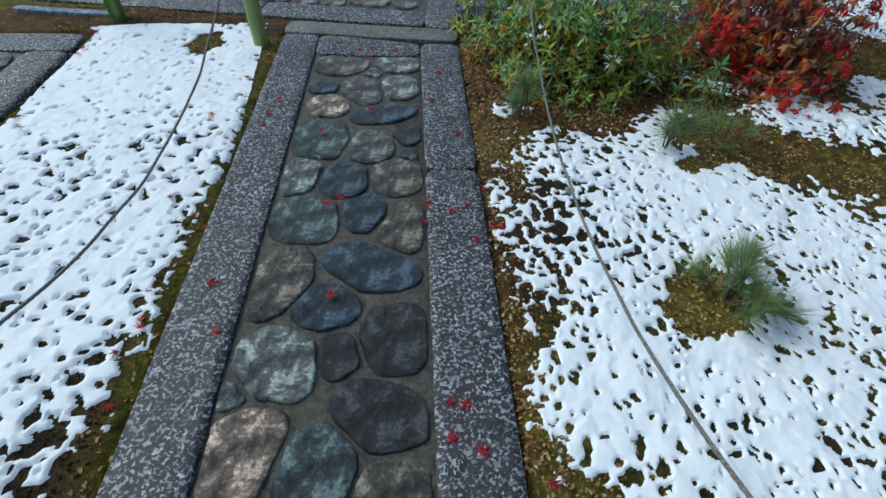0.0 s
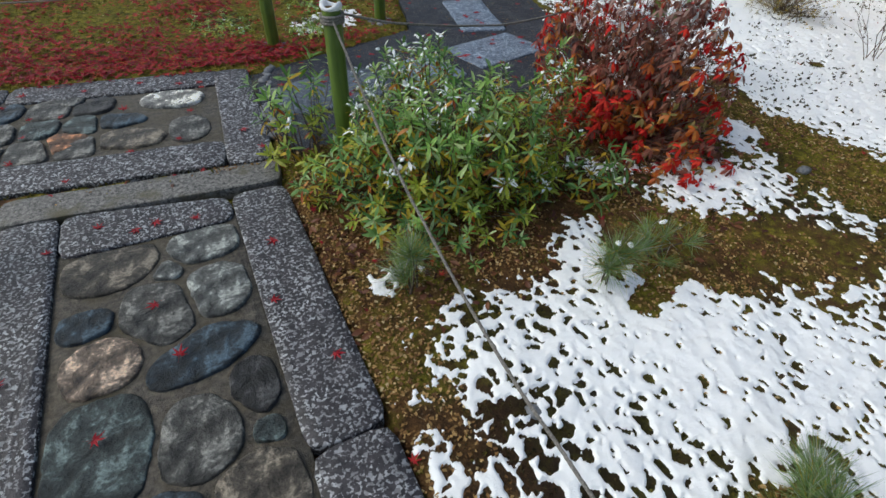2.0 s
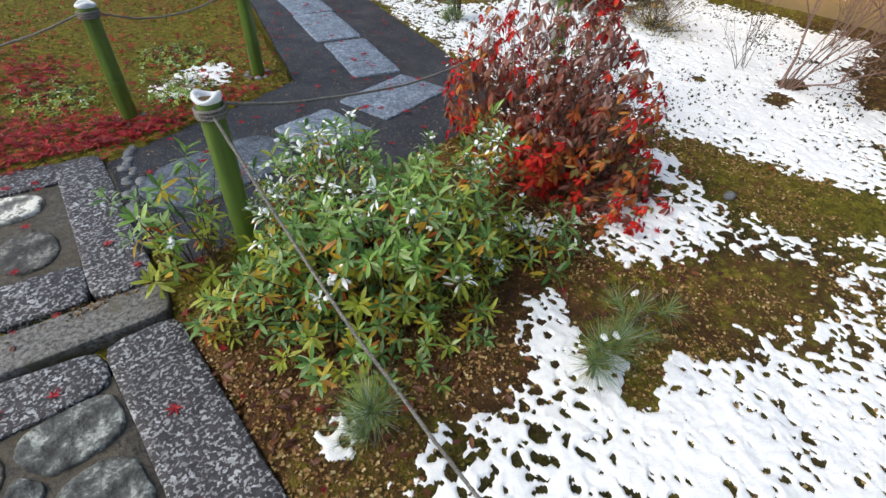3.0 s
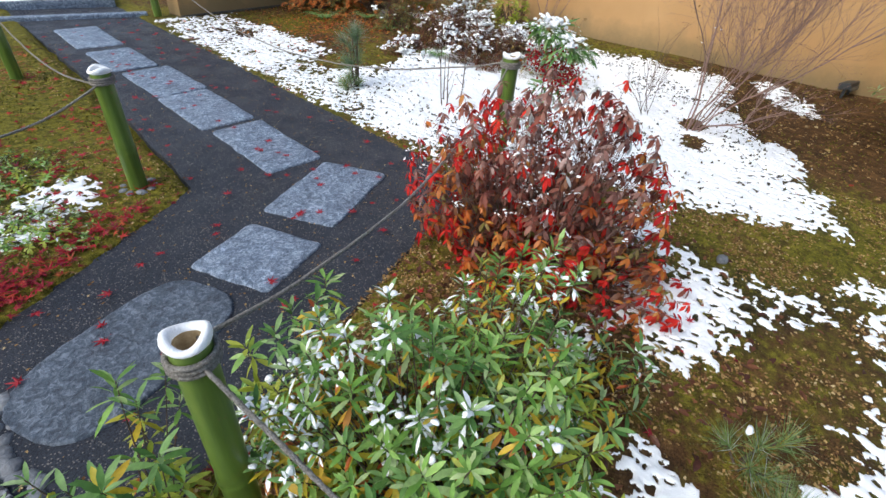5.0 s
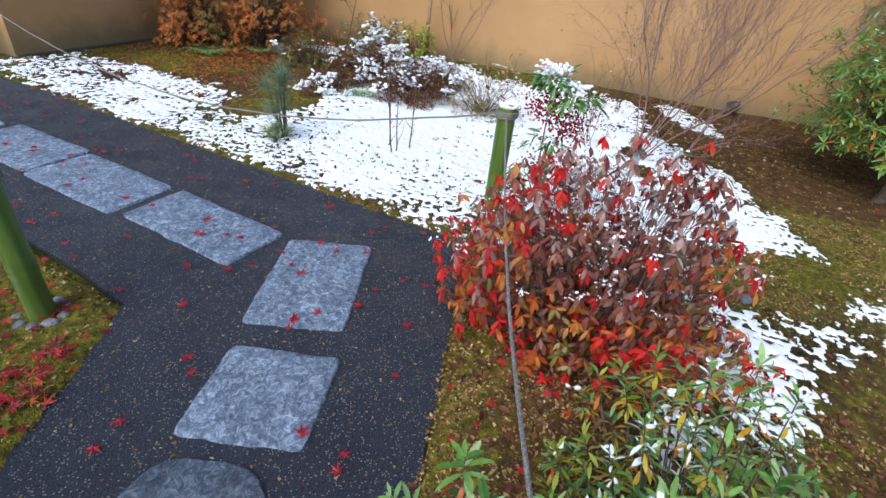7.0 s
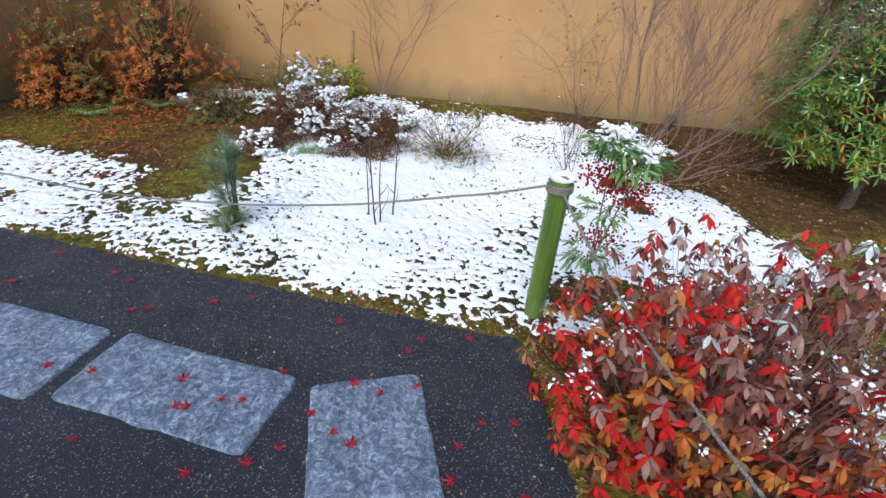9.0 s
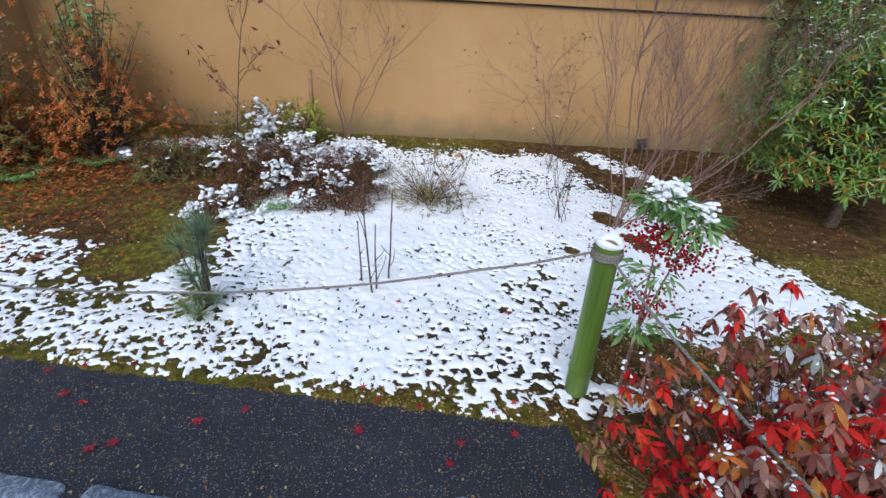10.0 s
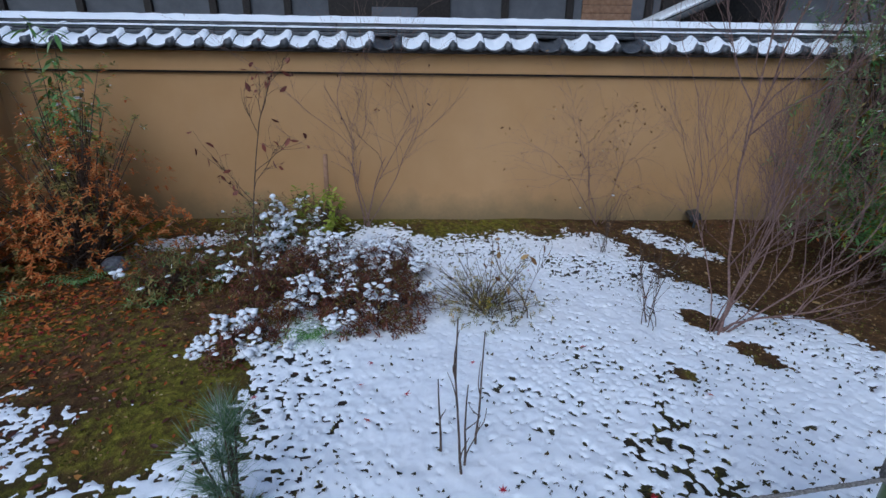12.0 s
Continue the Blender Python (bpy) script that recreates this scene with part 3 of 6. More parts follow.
def build_cobbled_path():
    path = thing("pavement", "cobbled garden path between washed aggregate borders", "path", kind="structure")
    slab_poly(uv_box(-0.68, 0.08, -3.0, 3.2), -0.06, 0.0, "mortar_bed", MORTAR, path, "dark mortar between the cobbles", 1)
    k = 0
    for u0, u1, cuts in ((-0.915, -0.662, (-3.0, -1.6, 0.15, 3.47)), (0.067, 0.335, (-3.0, -0.2, 1.883, 3.33))):
        for a, b in zip(cuts, cuts[1:]):
            k += 1
            slab_poly(uv_box(u0, u1, a + 0.003, b - 0.003), -0.06, 0.016, "border_slab", AGGREGATE, path, "", k)
    slab_poly([tuple((P1 @ Vector(p))[:2]) for p in ((-0.658, 3.15, 0), (0.062, 3.135, 0), (0.062, 3.325, 0), (-0.658, 3.46, 0))], -0.06, 0.016, "border_slab", AGGREGATE, path, "", 9)
    slab_poly(((-0.608, 3.562), (0.642, 3.308), (0.69, 3.505), (-0.565, 3.76)), -0.06, 0.019, "kerb_stone", KERB, path, "weathered granite kerb stone", 12, 0.004, 0.007)
    return path


GREY, BLUE, DARK, PINK, PALE, BUFF, TEAL = (0.115, 0.114, 0.108, 1), (0.036, 0.055, 0.076, 1), (0.034, 0.034, 0.037, 1), (0.30, 0.23, 0.18, 1), (0.18, 0.19, 0.185, 1), (0.125, 0.108, 0.088, 1), (0.075, 0.098, 0.10, 1)


def cobbles(parent, stones, room, frame_pose=P1, top=0.015, joint=0.020):
    """Set stones (u, v, w, l, colour, turn): each a rounded slab that grows to the joint with its neighbours, inside room (u0, u1, v0, v1)."""
    n = 40
    a = np.arange(n) * 2 * math.pi / n
    ca, sa = np.cos(a), np.sin(a)
    c = np.array([q[:2] for q in stones])
    half = np.array([q[2:4] for q in stones]) / 2
    turn = np.array([radians(q[5]) for q in stones])

    def reach(i, way, p=2.6):
        t = way - turn[i]
        return (np.abs(np.cos(t) / half[i, 0]) ** p + np.abs(np.sin(t) / half[i, 1]) ** p) ** (-1 / p)

    for i, (u, v, w, l, colour, _) in enumerate(stones):
        cobbles.count += 1
        s = cobbles.count
        r = np.random.default_rng(s)
        rad = reach(i, a) * 1.14
        for j in np.argsort(np.hypot(*(c - c[i]).T))[1:10]:
            d, way = np.hypot(*(c[j] - c[i])), math.atan2(c[j, 1] - c[i, 1], c[j, 0] - c[i, 0])
            ri, rj = reach(i, way), reach(j, way)
            edge = max(d * ri / (ri + rj) - joint / 2, 0.5 * ri) + r.uniform(-0.004, 0.002)
            k = np.cos(a - way)
            rad = np.where(k > 0.2, np.minimum(rad, edge / np.maximum(k, 0.2)), rad)
        for k, gap in ((ca, room[1] - u), (-ca, u - room[0]), (sa, room[3] - v), (-sa, v - room[2])):
            rad = np.where(k > 0.1, np.minimum(rad, max(gap - 0.012, 0.03) / np.maximum(k, 0.1)), rad)
        for _ in range(2):
            rad = 0.5 * rad + 0.25 * (np.roll(rad, 1) + np.roll(rad, -1))
        rad = rad * (1 + 0.05 * (vnoise(ca * 2 + s * 7, sa * 2, 0.5, s) - 0.5) + 0.012 * r.normal(size=n))
        ex, ey = ca * rad, sa * rad
        tilt = r.uniform(-0.03, 0.03, 2)
        rings = ((1.0, -0.04), (1.0, top * 0.35), (0.975, top * 0.8), (0.93, top), (0.70, top + 0.001), (0.38, top + 0.001))
        v3 = []
        for f, z in rings:
            lump = (fbm(ex * f + s, ey * f, 0.06, s, 4) - 0.5) * 0.020 if f < 0.99 else 0
            v3.append(np.column_stack([ex * f, ey * f, z + (tilt[0] * ex + tilt[1] * ey) * f * (z > 0.01) + lump]))
        v3 = np.concatenate(v3 + [np.array([[0, 0, top + 0.002]])])
        f = [[k * n + q, k * n + (q + 1) % n, (k + 1) * n + (q + 1) % n, (k + 1) * n + q] for k in range(len(rings) - 1) for q in range(n)]
        f += [[(len(rings) - 1) * n + q, (len(rings) - 1) * n + (q + 1) % n, len(v3) - 1] for q in range(n)]
        ob = part("cobble", (v3, f), COBBLE, parent)
        ob.matrix_local = frame_pose @ pose(u, v, 0.0)
        ob.color = colour


cobbles.count = 0


def build_cobbles(path):
    stones = [
        (-0.46, 3.01, 0.34, 0.25, BUFF, 0), (-0.09, 3.02, 0.30, 0.20, PALE, 2), (-0.25, 2.90, 0.10, 0.11, PALE, 0),
        (-0.55, 2.72, 0.18, 0.14, BLUE, 0), (-0.30, 2.68, 0.24, 0.34, GREY, 20), (-0.08, 2.72, 0.22, 0.27, PALE, 0),
        (-0.49, 2.50, 0.23, 0.22, PINK, 15), (-0.17, 2.42, 0.39, 0.19, BLUE, 8), (-0.50, 2.16, 0.27, 0.37, TEAL, 0),
        (-0.22, 2.09, 0.22, 0.28, GREY, 0), (-0.03, 2.21, 0.14, 0.21, DARK, 0), (-0.02, 2.02, 0.09, 0.09, TEAL, 0),
        (-0.56, 1.84, 0.19, 0.31, PALE, -22), (-0.34, 1.81, 0.23, 0.27, BLUE, -10), (-0.08, 1.83, 0.25, 0.26, BUFF, 0),
        (-0.49, 1.53, 0.29, 0.31, TEAL, -10), (-0.23, 1.57, 0.19, 0.24, BLUE, 0), (-0.045, 1.47, 0.19, 0.32, BUFF, -8),
        (-0.53, 1.17, 0.23, 0.38, BUFF, -20), (-0.18, 1.24, 0.42, 0.24, BLUE, -6), (-0.34, 1.04, 0.24, 0.20, BLUE, 12),
        (-0.065, 0.89, 0.24, 0.28, DARK, 5), (-0.275, 0.82, 0.14, 0.18, DARK, 10), (-0.49, 0.79, 0.31, 0.28, PALE, -30),
        (-0.62, 0.67, 0.10, 0.10, PALE, 0), (-0.12, 0.595, 0.34, 0.22, DARK, -24), (-0.54, 0.49, 0.24, 0.32, PINK, -18),
        (-0.30, 0.42, 0.23, 0.29, TEAL, 5), (-0.07, 0.34, 0.23, 0.21, BUFF, 0),
    ]
    tones = (GREY, BLUE, DARK, BUFF, TEAL, PALE)
    r = random.Random(4)
    for row in range(12):
        for col in range(3):
            stones.append((-0.53 + 0.24 * col + r.uniform(-0.03, 0.03), 0.10 - row * 0.26 + r.uniform(-0.04, 0.04), r.uniform(0.19, 0.26), r.uniform(0.2, 0.28), tones[r.randrange(6)], r.uniform(-20, 20)))
    cobbles(path, stones, (-0.655, 0.060, -3.0, 3.14))


P2 = pose(0.68, 3.53, 0, 0, 0, -13.2)     # the crossing path: x back along its near border, y across it


def build_crossing_path():
    path = thing("pavement", "cobbled crossing path with aggregate borders beyond the kerb", "path", kind="structure")

    def box2(a0, a1, b0, b1):
        return [tuple((P2 @ Vector((a, b, 0)))[:2]) for a, b in ((a0, b0), (a1, b0), (a1, b1), (a0, b1))]

    slab_poly(box2(-5.5, -0.05, 0.2, 1.1), -0.06, 0.004, "mortar_bed", MORTAR, path, "dark mortar between the cobbles", 21)
    for k, (a0, a1) in enumerate(((-5.5, -3.4), (-3.4, -1.55), (-1.55, -0.255))):
        slab_poly(box2(a0 + 0.003, a1 - 0.003, 0.0, 0.265), -0.06, 0.018, "border_slab", AGGREGATE, path, "", 22 + k)
        slab_poly(box2(a0 + 0.003, a1 - 0.003 - 0.02 * (k == 2), 1.03, 1.27), -0.06, 0.018, "border_slab", AGGREGATE, path, "", 26 + k)
    slab_poly([tuple((P2 @ Vector((a, b, 0)))[:2]) for a, b in ((-0.25, -0.0), (0.0, 0.0), (-0.10, 1.27), (-0.33, 1.27))], -0.06, 0.018, "border_slab", AGGREGATE, path, "", 30)
    tones = (GREY, DARK, BLUE, GREY, DARK, TEAL)
    stones = []
    for x, y, w, l, tone, turn in ((-0.27, 4.78, 0.3, 0.2, GREY, -20), (-0.28, 4.22, 0.20, 0.28, (0.30, 0.14, 0.07, 1), -10), (0.02, 4.13, 0.34, 0.20, BUFF, -24),
                                   (0.34, 4.09, 0.2, 0.26, GREY, -10), (0.32, 4.53, 0.34, 0.22, (0.42, 0.42, 0.40, 1), -22), (-0.02, 4.38, 0.33, 0.15, BLUE, -24)):
        p = P2.inverted() @ Vector((x, y, 0))
        stones.append((p.x, p.y, w, l, tone, turn + 13))
    r = random.Random(9)
    for col in range(19):
        for row in range(3):
            a, b = -1.03 - 0.235 * col + r.uniform(-0.02, 0.02), 0.40 + 0.245 * row + r.uniform(-0.02, 0.02)
            stones.append((a, b, r.uniform(0.19, 0.26), r.uniform(0.2, 0.26), tones[r.randrange(6)], r.uniform(-25, 25)))
    cobbles(path, stones, (-5.5, -0.26, 0.27, 1.025), P2, 0.020)


def build_far_left_path():
    path = thing("pavement", "cobbled side path with an aggregate border and pale kerb", "path", kind="structure")
    slab_poly(uv_box(-3.6, -2.53, -3, 3.16), -0.06, 0.0, "mortar_bed", MORTAR, path, "dark mortar", 41)
    slab_poly(uv_box(-2.54, -2.27, -3, 3.16), -0.06, 0.014, "border_slab", AGGREGATE, path, "", 42)
    slab_poly(uv_box(-3.6, -2.27, 3.165, 3.42), -0.06, 0.014, "border_slab", AGGREGATE, path, "", 43)
    slab_poly(((-2.62, 4.06), (-1.86, 3.90), (-1.85, 3.97), (-2.60, 4.13)), -0.06, 0.03, "kerb_stone", GRANITE, path, "pale granite kerb stone", 44)
    r = random.Random(3)
    stones = []
    for row in range(22):
        for col in range(4):
            stones.append((-2.67 - 0.25 * col + r.uniform(-0.02, 0.02), 3.0 - row * 0.26 + r.uniform(-0.02, 0.02), r.uniform(0.17, 0.24), r.uniform(0.17, 0.25), (GREY, BLUE, DARK, TEAL)[r.randrange(4)], r.uniform(-25, 25)))
    cobbles(path, stones, (-3.6, -2.545, -3.0, 3.16))


def build_asphalt():
    lane = [(0.82, 3.53), (2.2, 3.54), (3.40, 3.58), (4.22, 5.95), (5.22, 8.97), (6.2, 11.8), (4.9, 12.0), (4.1, 9.6), (3.2, 7.05), (2.36, 5.02), (1.05, 4.74), (0.80, 4.80), (0.72, 4.2)]
    bm = bmesh.new()
    top = []
    n = len(lane)
    for i in range(n):
        a, b = Vector(lane[i]), Vector(lane[(i + 1) % n])
        k = max(1, int((b - a).length / 0.08))
        for j in range(k):
            p = a.lerp(b, j / k)
            q = (b - a).orthogonal().normalized() * (noise.noise((p.x * 5, p.y * 5, 3)) * 0.022)
            top.append(bm.verts.new((p.x + q.x, p.y + q.y, 0.0)))
    face = bm.faces.new(top)
    ext = bmesh.ops.extrude_face_region(bm, geom=[face])
    bmesh.ops.translate(bm, vec=(0, 0, -0.05), verts=[g for g in ext["geom"] if isinstance(g, bmesh.types.BMVert)])
    bmesh.ops.recalc_face_normals(bm, faces=bm.faces)
    ob = part("path", bm, ASPHALT, None, "dark damp asphalt path with scattered leaves", False)
    tagged(ob, category="path", kind="structure")
    for k, (cx, cy, along, across, deg, skew, corner) in enumerate((
            (1.31, 4.19, 0.86, 0.50, 3, 0.12, 0.30), (2.03, 4.20, 0.47, 0.47, 2, 0.08, 0.04), (2.76, 4.29, 0.73, 0.48, 6, 0.03, 0.05),
            (3.09, 5.10, 0.42, 0.88, -20, 0.02, 0.04), (3.38, 6.00, 0.45, 0.88, -19, 0.02, 0.05), (3.68, 6.84, 0.46, 0.86, -18, 0.03, 0.04),
            (3.91, 7.72, 0.44, 0.82, -19, 0.02, 0.04), (4.26, 8.75, 0.46, 1.0, -20, 0.02, 0.04))):
        c, s = math.cos(radians(deg)), math.sin(radians(deg))
        ring = [2 * math.pi * (q + 0.5) / 28 for q in range(28)]
        quad = [tuple(math.copysign(abs(w) ** 0.62, w) for w in (math.cos(q), math.sin(q))) for q in ring] if k == 0 else [(-1 + skew, -1), (1 - corner, -1), (1, -1 + corner * 2), (1 - skew, 1), (-1, 1 - corner)]
        pts = [(cx + c * a * along / 2 - s * b * across / 2, cy + s * a * along / 2 + c * b * across / 2) for a, b in quad]
        ob = part("stepping_stone", rough_block(pts, -0.045, 0.014, 0.012, 60 + k, 0.014, 0.035, 0.004), GRANITE if k else GRANITE_DARK, None, "")
        tagged(ob, "grey granite stepping stone set in the asphalt" if k else "broad dark granite stepping stone with a rounded end", "paving stone", "stepping stones in the asphalt")


cob_path = build_cobbled_path()
build_crossing_path()
build_far_left_path()
build_asphalt()


# ---- garden wall ----
def wall_at(w, n=0.0, z=0.0):
    """A place w metres along the wall from where it meets y = 0, n metres behind its face."""
    return Vector((7.4, 0, z)) + WALL_DIR * w + WALL_OUT * n


def roof_tile_meshes(snowy):
    """A curved pan with a round roll on one edge, and the snow that lies on it."""
    pitch, length = 0.28, 0.36
    prof = []
    for i in range(15):
        t = i / 14
        if t < 0.66:
            k = t / 0.66
            prof.append((k * 0.19, 0.018 - 0.030 * math.sin(k * math.pi)))
        else:
            k = (t - 0.66) / 0.34
            prof.append((0.19 + k * 0.09, 0.018 + 0.042 * math.sin(k * math.pi)))
    p = np.array(prof)
    v, f = [], []
    for y in (0.0, 0.02, 0.19, length):
        for side in (0, 1):
            for x, z in p:
                v.append((x, y, z + y * 0.42 - 0.016 * side))
    n = len(p)
    for r in range(3):
        for i in range(n - 1):
            a, b = r * 2 * n + i, (r + 1) * 2 * n + i
            f += [[a, a + 1, b + 1, b], [a + n, b + n, b + n + 1, a + n + 1]]
    f += [[i, i + n, i + n + 1, i + 1] for i in range(n - 1)]
    body = mesh_of("roof_tile", v, f, TILE)
    disc = tube([(0.235, -0.012, 0.022), (0.235, 0.02, 0.030)], 0.044, 14)
    rim = tube([(0.235, -0.016, 0.022), (0.235, -0.010, 0.022)], 0.036, 14)
    cap = mesh_of("end_disc", *join([disc, rim]), TILE)
    snow = []
    for s in range(3):
        r = np.random.default_rng(90 + s)
        xs, ys = np.linspace(0.0, 0.272, 22), np.linspace(0.0, 0.30, 12)
        x, y = np.meshgrid(xs, ys)
        base = np.interp(x, p[:, 0], p[:, 1])
        front = 0.018 + 0.045 * np.exp(-((x - 0.235) / 0.035) ** 2) + (vnoise(x, y * 0 + s, 0.06, 70 + s) - 0.5) * 0.02
        yy = front + y
        lift = 0.030 * np.clip((y + 0.006) / 0.05, 0, 1) ** 0.5 * (1 - 0.45 * np.exp(-((x - 0.235) / 0.03) ** 2)) * (0.8 + 0.4 * vnoise(x, y, 0.06, 77 + s))
        lift = lift + 0.020 * np.exp(-((x - 0.18) / 0.05) ** 2) * np.clip(y / 0.08, 0, 1)
        lift[0, :] = -0.004
        lift[:, 0] = lift[:, -1] = lift[:, 1] * 0.5
        z = base + yy * 0.42 + lift
        i = (np.arange(11)[:, None] * 22 + np.arange(21)[None]).ravel()
        snow.append(mesh_of("tile_snow", np.column_stack([x.ravel(), yy.ravel(), z.ravel()]), np.column_stack([i, i + 1, i + 23, i + 22]), SNOW))
    return body, cap, snow


TILE_BODY, TILE_CAP, TILE_SNOW = roof_tile_meshes(True)


def build_wall(name, label, start, deg, length, snow_share):
    """A plastered wall with a ledge, a tiled cap on both sides and a stacked ridge. Its face looks along -x of its own frame, and it runs along y."""
    wall = thing(name, label, "wall", (start.x, start.y, 0), kind="structure", turn=deg)
    bm = box_bm(0.30, length, 1.78, 0)
    part("plaster_face", bm, PLASTER, wall, "ochre plaster, damp at its foot", False, pose(0.15, length / 2, -0.05))
    part("ledge", box_bm(0.40, length + 0.02, 0.20, 0.006), PLASTER, wall, "plaster band under the eaves", False, pose(0.15, length / 2, 1.692))
    # dark strip paints in the shadow line below the band
    part("shadow_gap", box_bm(0.355, length + 0.01, 0.022, 0.003), WOOD_DARK, wall, "dark strip for the shadow line under the plaster band", False, pose(0.15, length / 2, 1.672))
    part("eave_board", box_bm(0.58, length + 0.02, 0.035, 0.004), WOOD_DARK, wall, "dark eave board", False, pose(0.15, length / 2, 1.882))
    part("footing", box_bm(0.34, length, 0.10, 0.012), MORTAR, wall, "low stone footing", False, pose(0.15, length / 2, -0.06))
    count = int(length / 0.28)
    r = random.Random(int(length * 10))
    for i in range(count):
        y = length - i * 0.28
        front = Matrix.Translation((-0.17, y, 1.925)) @ pose(0, 0, 0, 0, 0, -90) @ pose(0, 0, 0, 0, r.uniform(-0.8, 0.8), r.uniform(-0.6, 0.6))
        tile = part("roof_tile", TILE_BODY, None, wall, at=front)
        part("end_disc", TILE_CAP, None, tile)
        if r.random() < snow_share:
            part("tile_snow", TILE_SNOW[r.randrange(3)], None, tile, "snow lying in the tile")
        back = Matrix.Translation((0.47, y - 0.28, 1.925)) @ pose(0, 0, 0, 0, 0, 90)
        part("roof_tile", TILE_BODY, None, wall, at=back)
    z = 2.045
    for wide, high, lip in ((0.26, 0.032, 1), (0.23, 0.035, 0), (0.19, 0.038, 1)):
        k = 0.0
        while k < length - 0.01:
            step = min(0.62, length - k)
            part("ridge_tile", box_bm(wide, step - 0.004, high, 0.008), TILE, wall, at=pose(0.15 + r.uniform(-0.003, 0.003), k + step / 2, z, 0, 0, r.uniform(-0.3, 0.3)))
            k += step
        z += high + 0.004
    pts = [(0.15, k, z - 0.01) for k in np.linspace(0, length, 3)]
    part("ridge_roll", tube(pts, 0.075, 16), TILE, wall, "rounded ridge tile")
    for x0, x1, zz, thick, seed in ((0.05, 0.25, z + 0.050, 0.028, 3), (0.022, 0.06, z - 0.045, 0.016, 5)):
        n = int(length / 0.03)
        ys, us = np.linspace(0, length, n), np.linspace(0, 1, 9)
        u, y = np.meshgrid(us, ys)
        w = (fbm(y, y * 0 + seed, 0.25, seed) - 0.5) * 0.03
        x = x0 + (x1 - x0) * u + w * (0.5 - u)
        prof = np.sin(u * math.pi) ** 0.5
        bow = -0.045 * (2 * u - 1) ** 2 if seed == 3 else 0
        h = zz + bow + prof * thick * (0.65 + 0.7 * fbm(x, y, 0.12, seed + 9))
        i = (np.arange(n - 1)[:, None] * 9 + np.arange(8)[None]).ravel()
        part("ridge_snow", (np.column_stack([x.ravel(), y.ravel(), h.ravel()]), np.column_stack([i, i + 1, i + 10, i + 9]).tolist()), SNOW, wall, "snow along the ridge")
    return wall


build_wall("wall_east", "ochre plastered garden wall with a snowy grey tile cap", wall_at(-4.0), WALL_TURN, 12.2, 0.96)
corner = wall_at(8.2)
build_wall("wall_north", "ochre plastered side wall with a grey tile cap", corner + WALL_OUT * 0.3, WALL_TURN + 90, 4.0, 0.9)

# ---- plants ----
def leaf_shape(width=0.21, fold=0.25, curl=0.25, base=0.35):
    """A lance leaf one unit long along y: two halves folded along the midrib, tip curled down."""
    v, f = [(0, 0, 0)], []
    for y, w in ((0.28, 0.75), (0.58, 1.0), (0.84, 0.6)):
        z = -curl * y * y
        v += [(-width / 2 * w, y, z + fold * width * w * 0.5), (0, y, z), (width / 2 * w, y, z + fold * width * w * 0.5)]
    v.append((0, 1, -curl))
    f += [[0, 2, 1], [0, 3, 2]]
    for k in (1, 4):
        f += [[k, k + 1, k + 4, k + 3], [k + 1, k + 2, k + 5, k + 4]]
    f += [[7, 8, 10], [8, 9, 10]]
    return np.array(v, float), f


def pillow_shape(n=8):
    """A small heap of snow, one unit long along y, flat below."""
    v = [(0, 0.5, 0.30)]
    for r, z in ((0.55, 0.24), (0.95, 0.08), (0.9, -0.06)):
        for i in range(n):
            a = i * 2 * math.pi / n
            k = 1 + 0.14 * math.sin(3 * a + r * 5)
            v.append((math.cos(a) * 0.5 * r * k, 0.5 + math.sin(a) * 0.5 * r * k, z))
    f = [[0, 1 + i, 1 + (i + 1) % n] for i in range(n)]
    for k in range(2):
        f += [[1 + k * n + i, 1 + (k + 1) * n + i, 1 + (k + 1) * n + (i + 1) % n, 1 + k * n + (i + 1) % n] for i in range(n)]
    return np.array(v, float), f


def berry_shape():
    bm = bmesh.new()
    bmesh.ops.create_icosphere(bm, subdivisions=1, radius=1)
    v = np.array([p.co[:] for p in bm.verts])
    f = [[p.index for p in q.verts] for q in bm.faces]
    bm.free()
    return v, f


def maple_shape(lobes=7):
    """A flat maple leaf with pointed lobes, slightly cupped."""
    v, f = [(0, 0, 0.02)], []
    spread = [-2.45, -1.65, -0.8, 0, 0.8, 1.65, 2.45][:lobes]
    size = [0.42, 0.72, 0.95, 1.05, 0.95, 0.72, 0.42]
    for k, (a, s) in enumerate(zip(spread, size)):
        for da, r in ((-0.17, s * 0.55), (0, s), (0.17, s * 0.55)):
            v.append((math.sin(a + da) * r * 0.5, math.cos(a + da) * r * 0.5, 0.06 * r * r + 0.02 * math.sin(k * 2.1)))
        if k < lobes - 1:
            am = (a + spread[k + 1]) / 2
            v.append((math.sin(am) * 0.15, math.cos(am) * 0.15, 0.01))
    for k in range(lobes):
        b = 1 + k * 4
        f += [[0, b + 1, b], [0, b + 2, b + 1]]
        if k < lobes - 1:
            f += [[0, b + 3, b + 2], [0, b + 4, b + 3]]
    v += [(-0.012, -0.02, 0.02), (0.012, -0.02, 0.02), (0, -0.5, 0.05)]
    f.append([len(v) - 3, len(v) - 2, len(v) - 1])
    return np.array(v, float), f


LEAF, LEAF_LONG, LEAF_BROAD, PILLOW, BALL, MAPLE = leaf_shape(), leaf_shape(0.20, 0.2, 0.35), leaf_shape(0.46, 0.2, 0.3), pillow_shape(), berry_shape(), maple_shape()


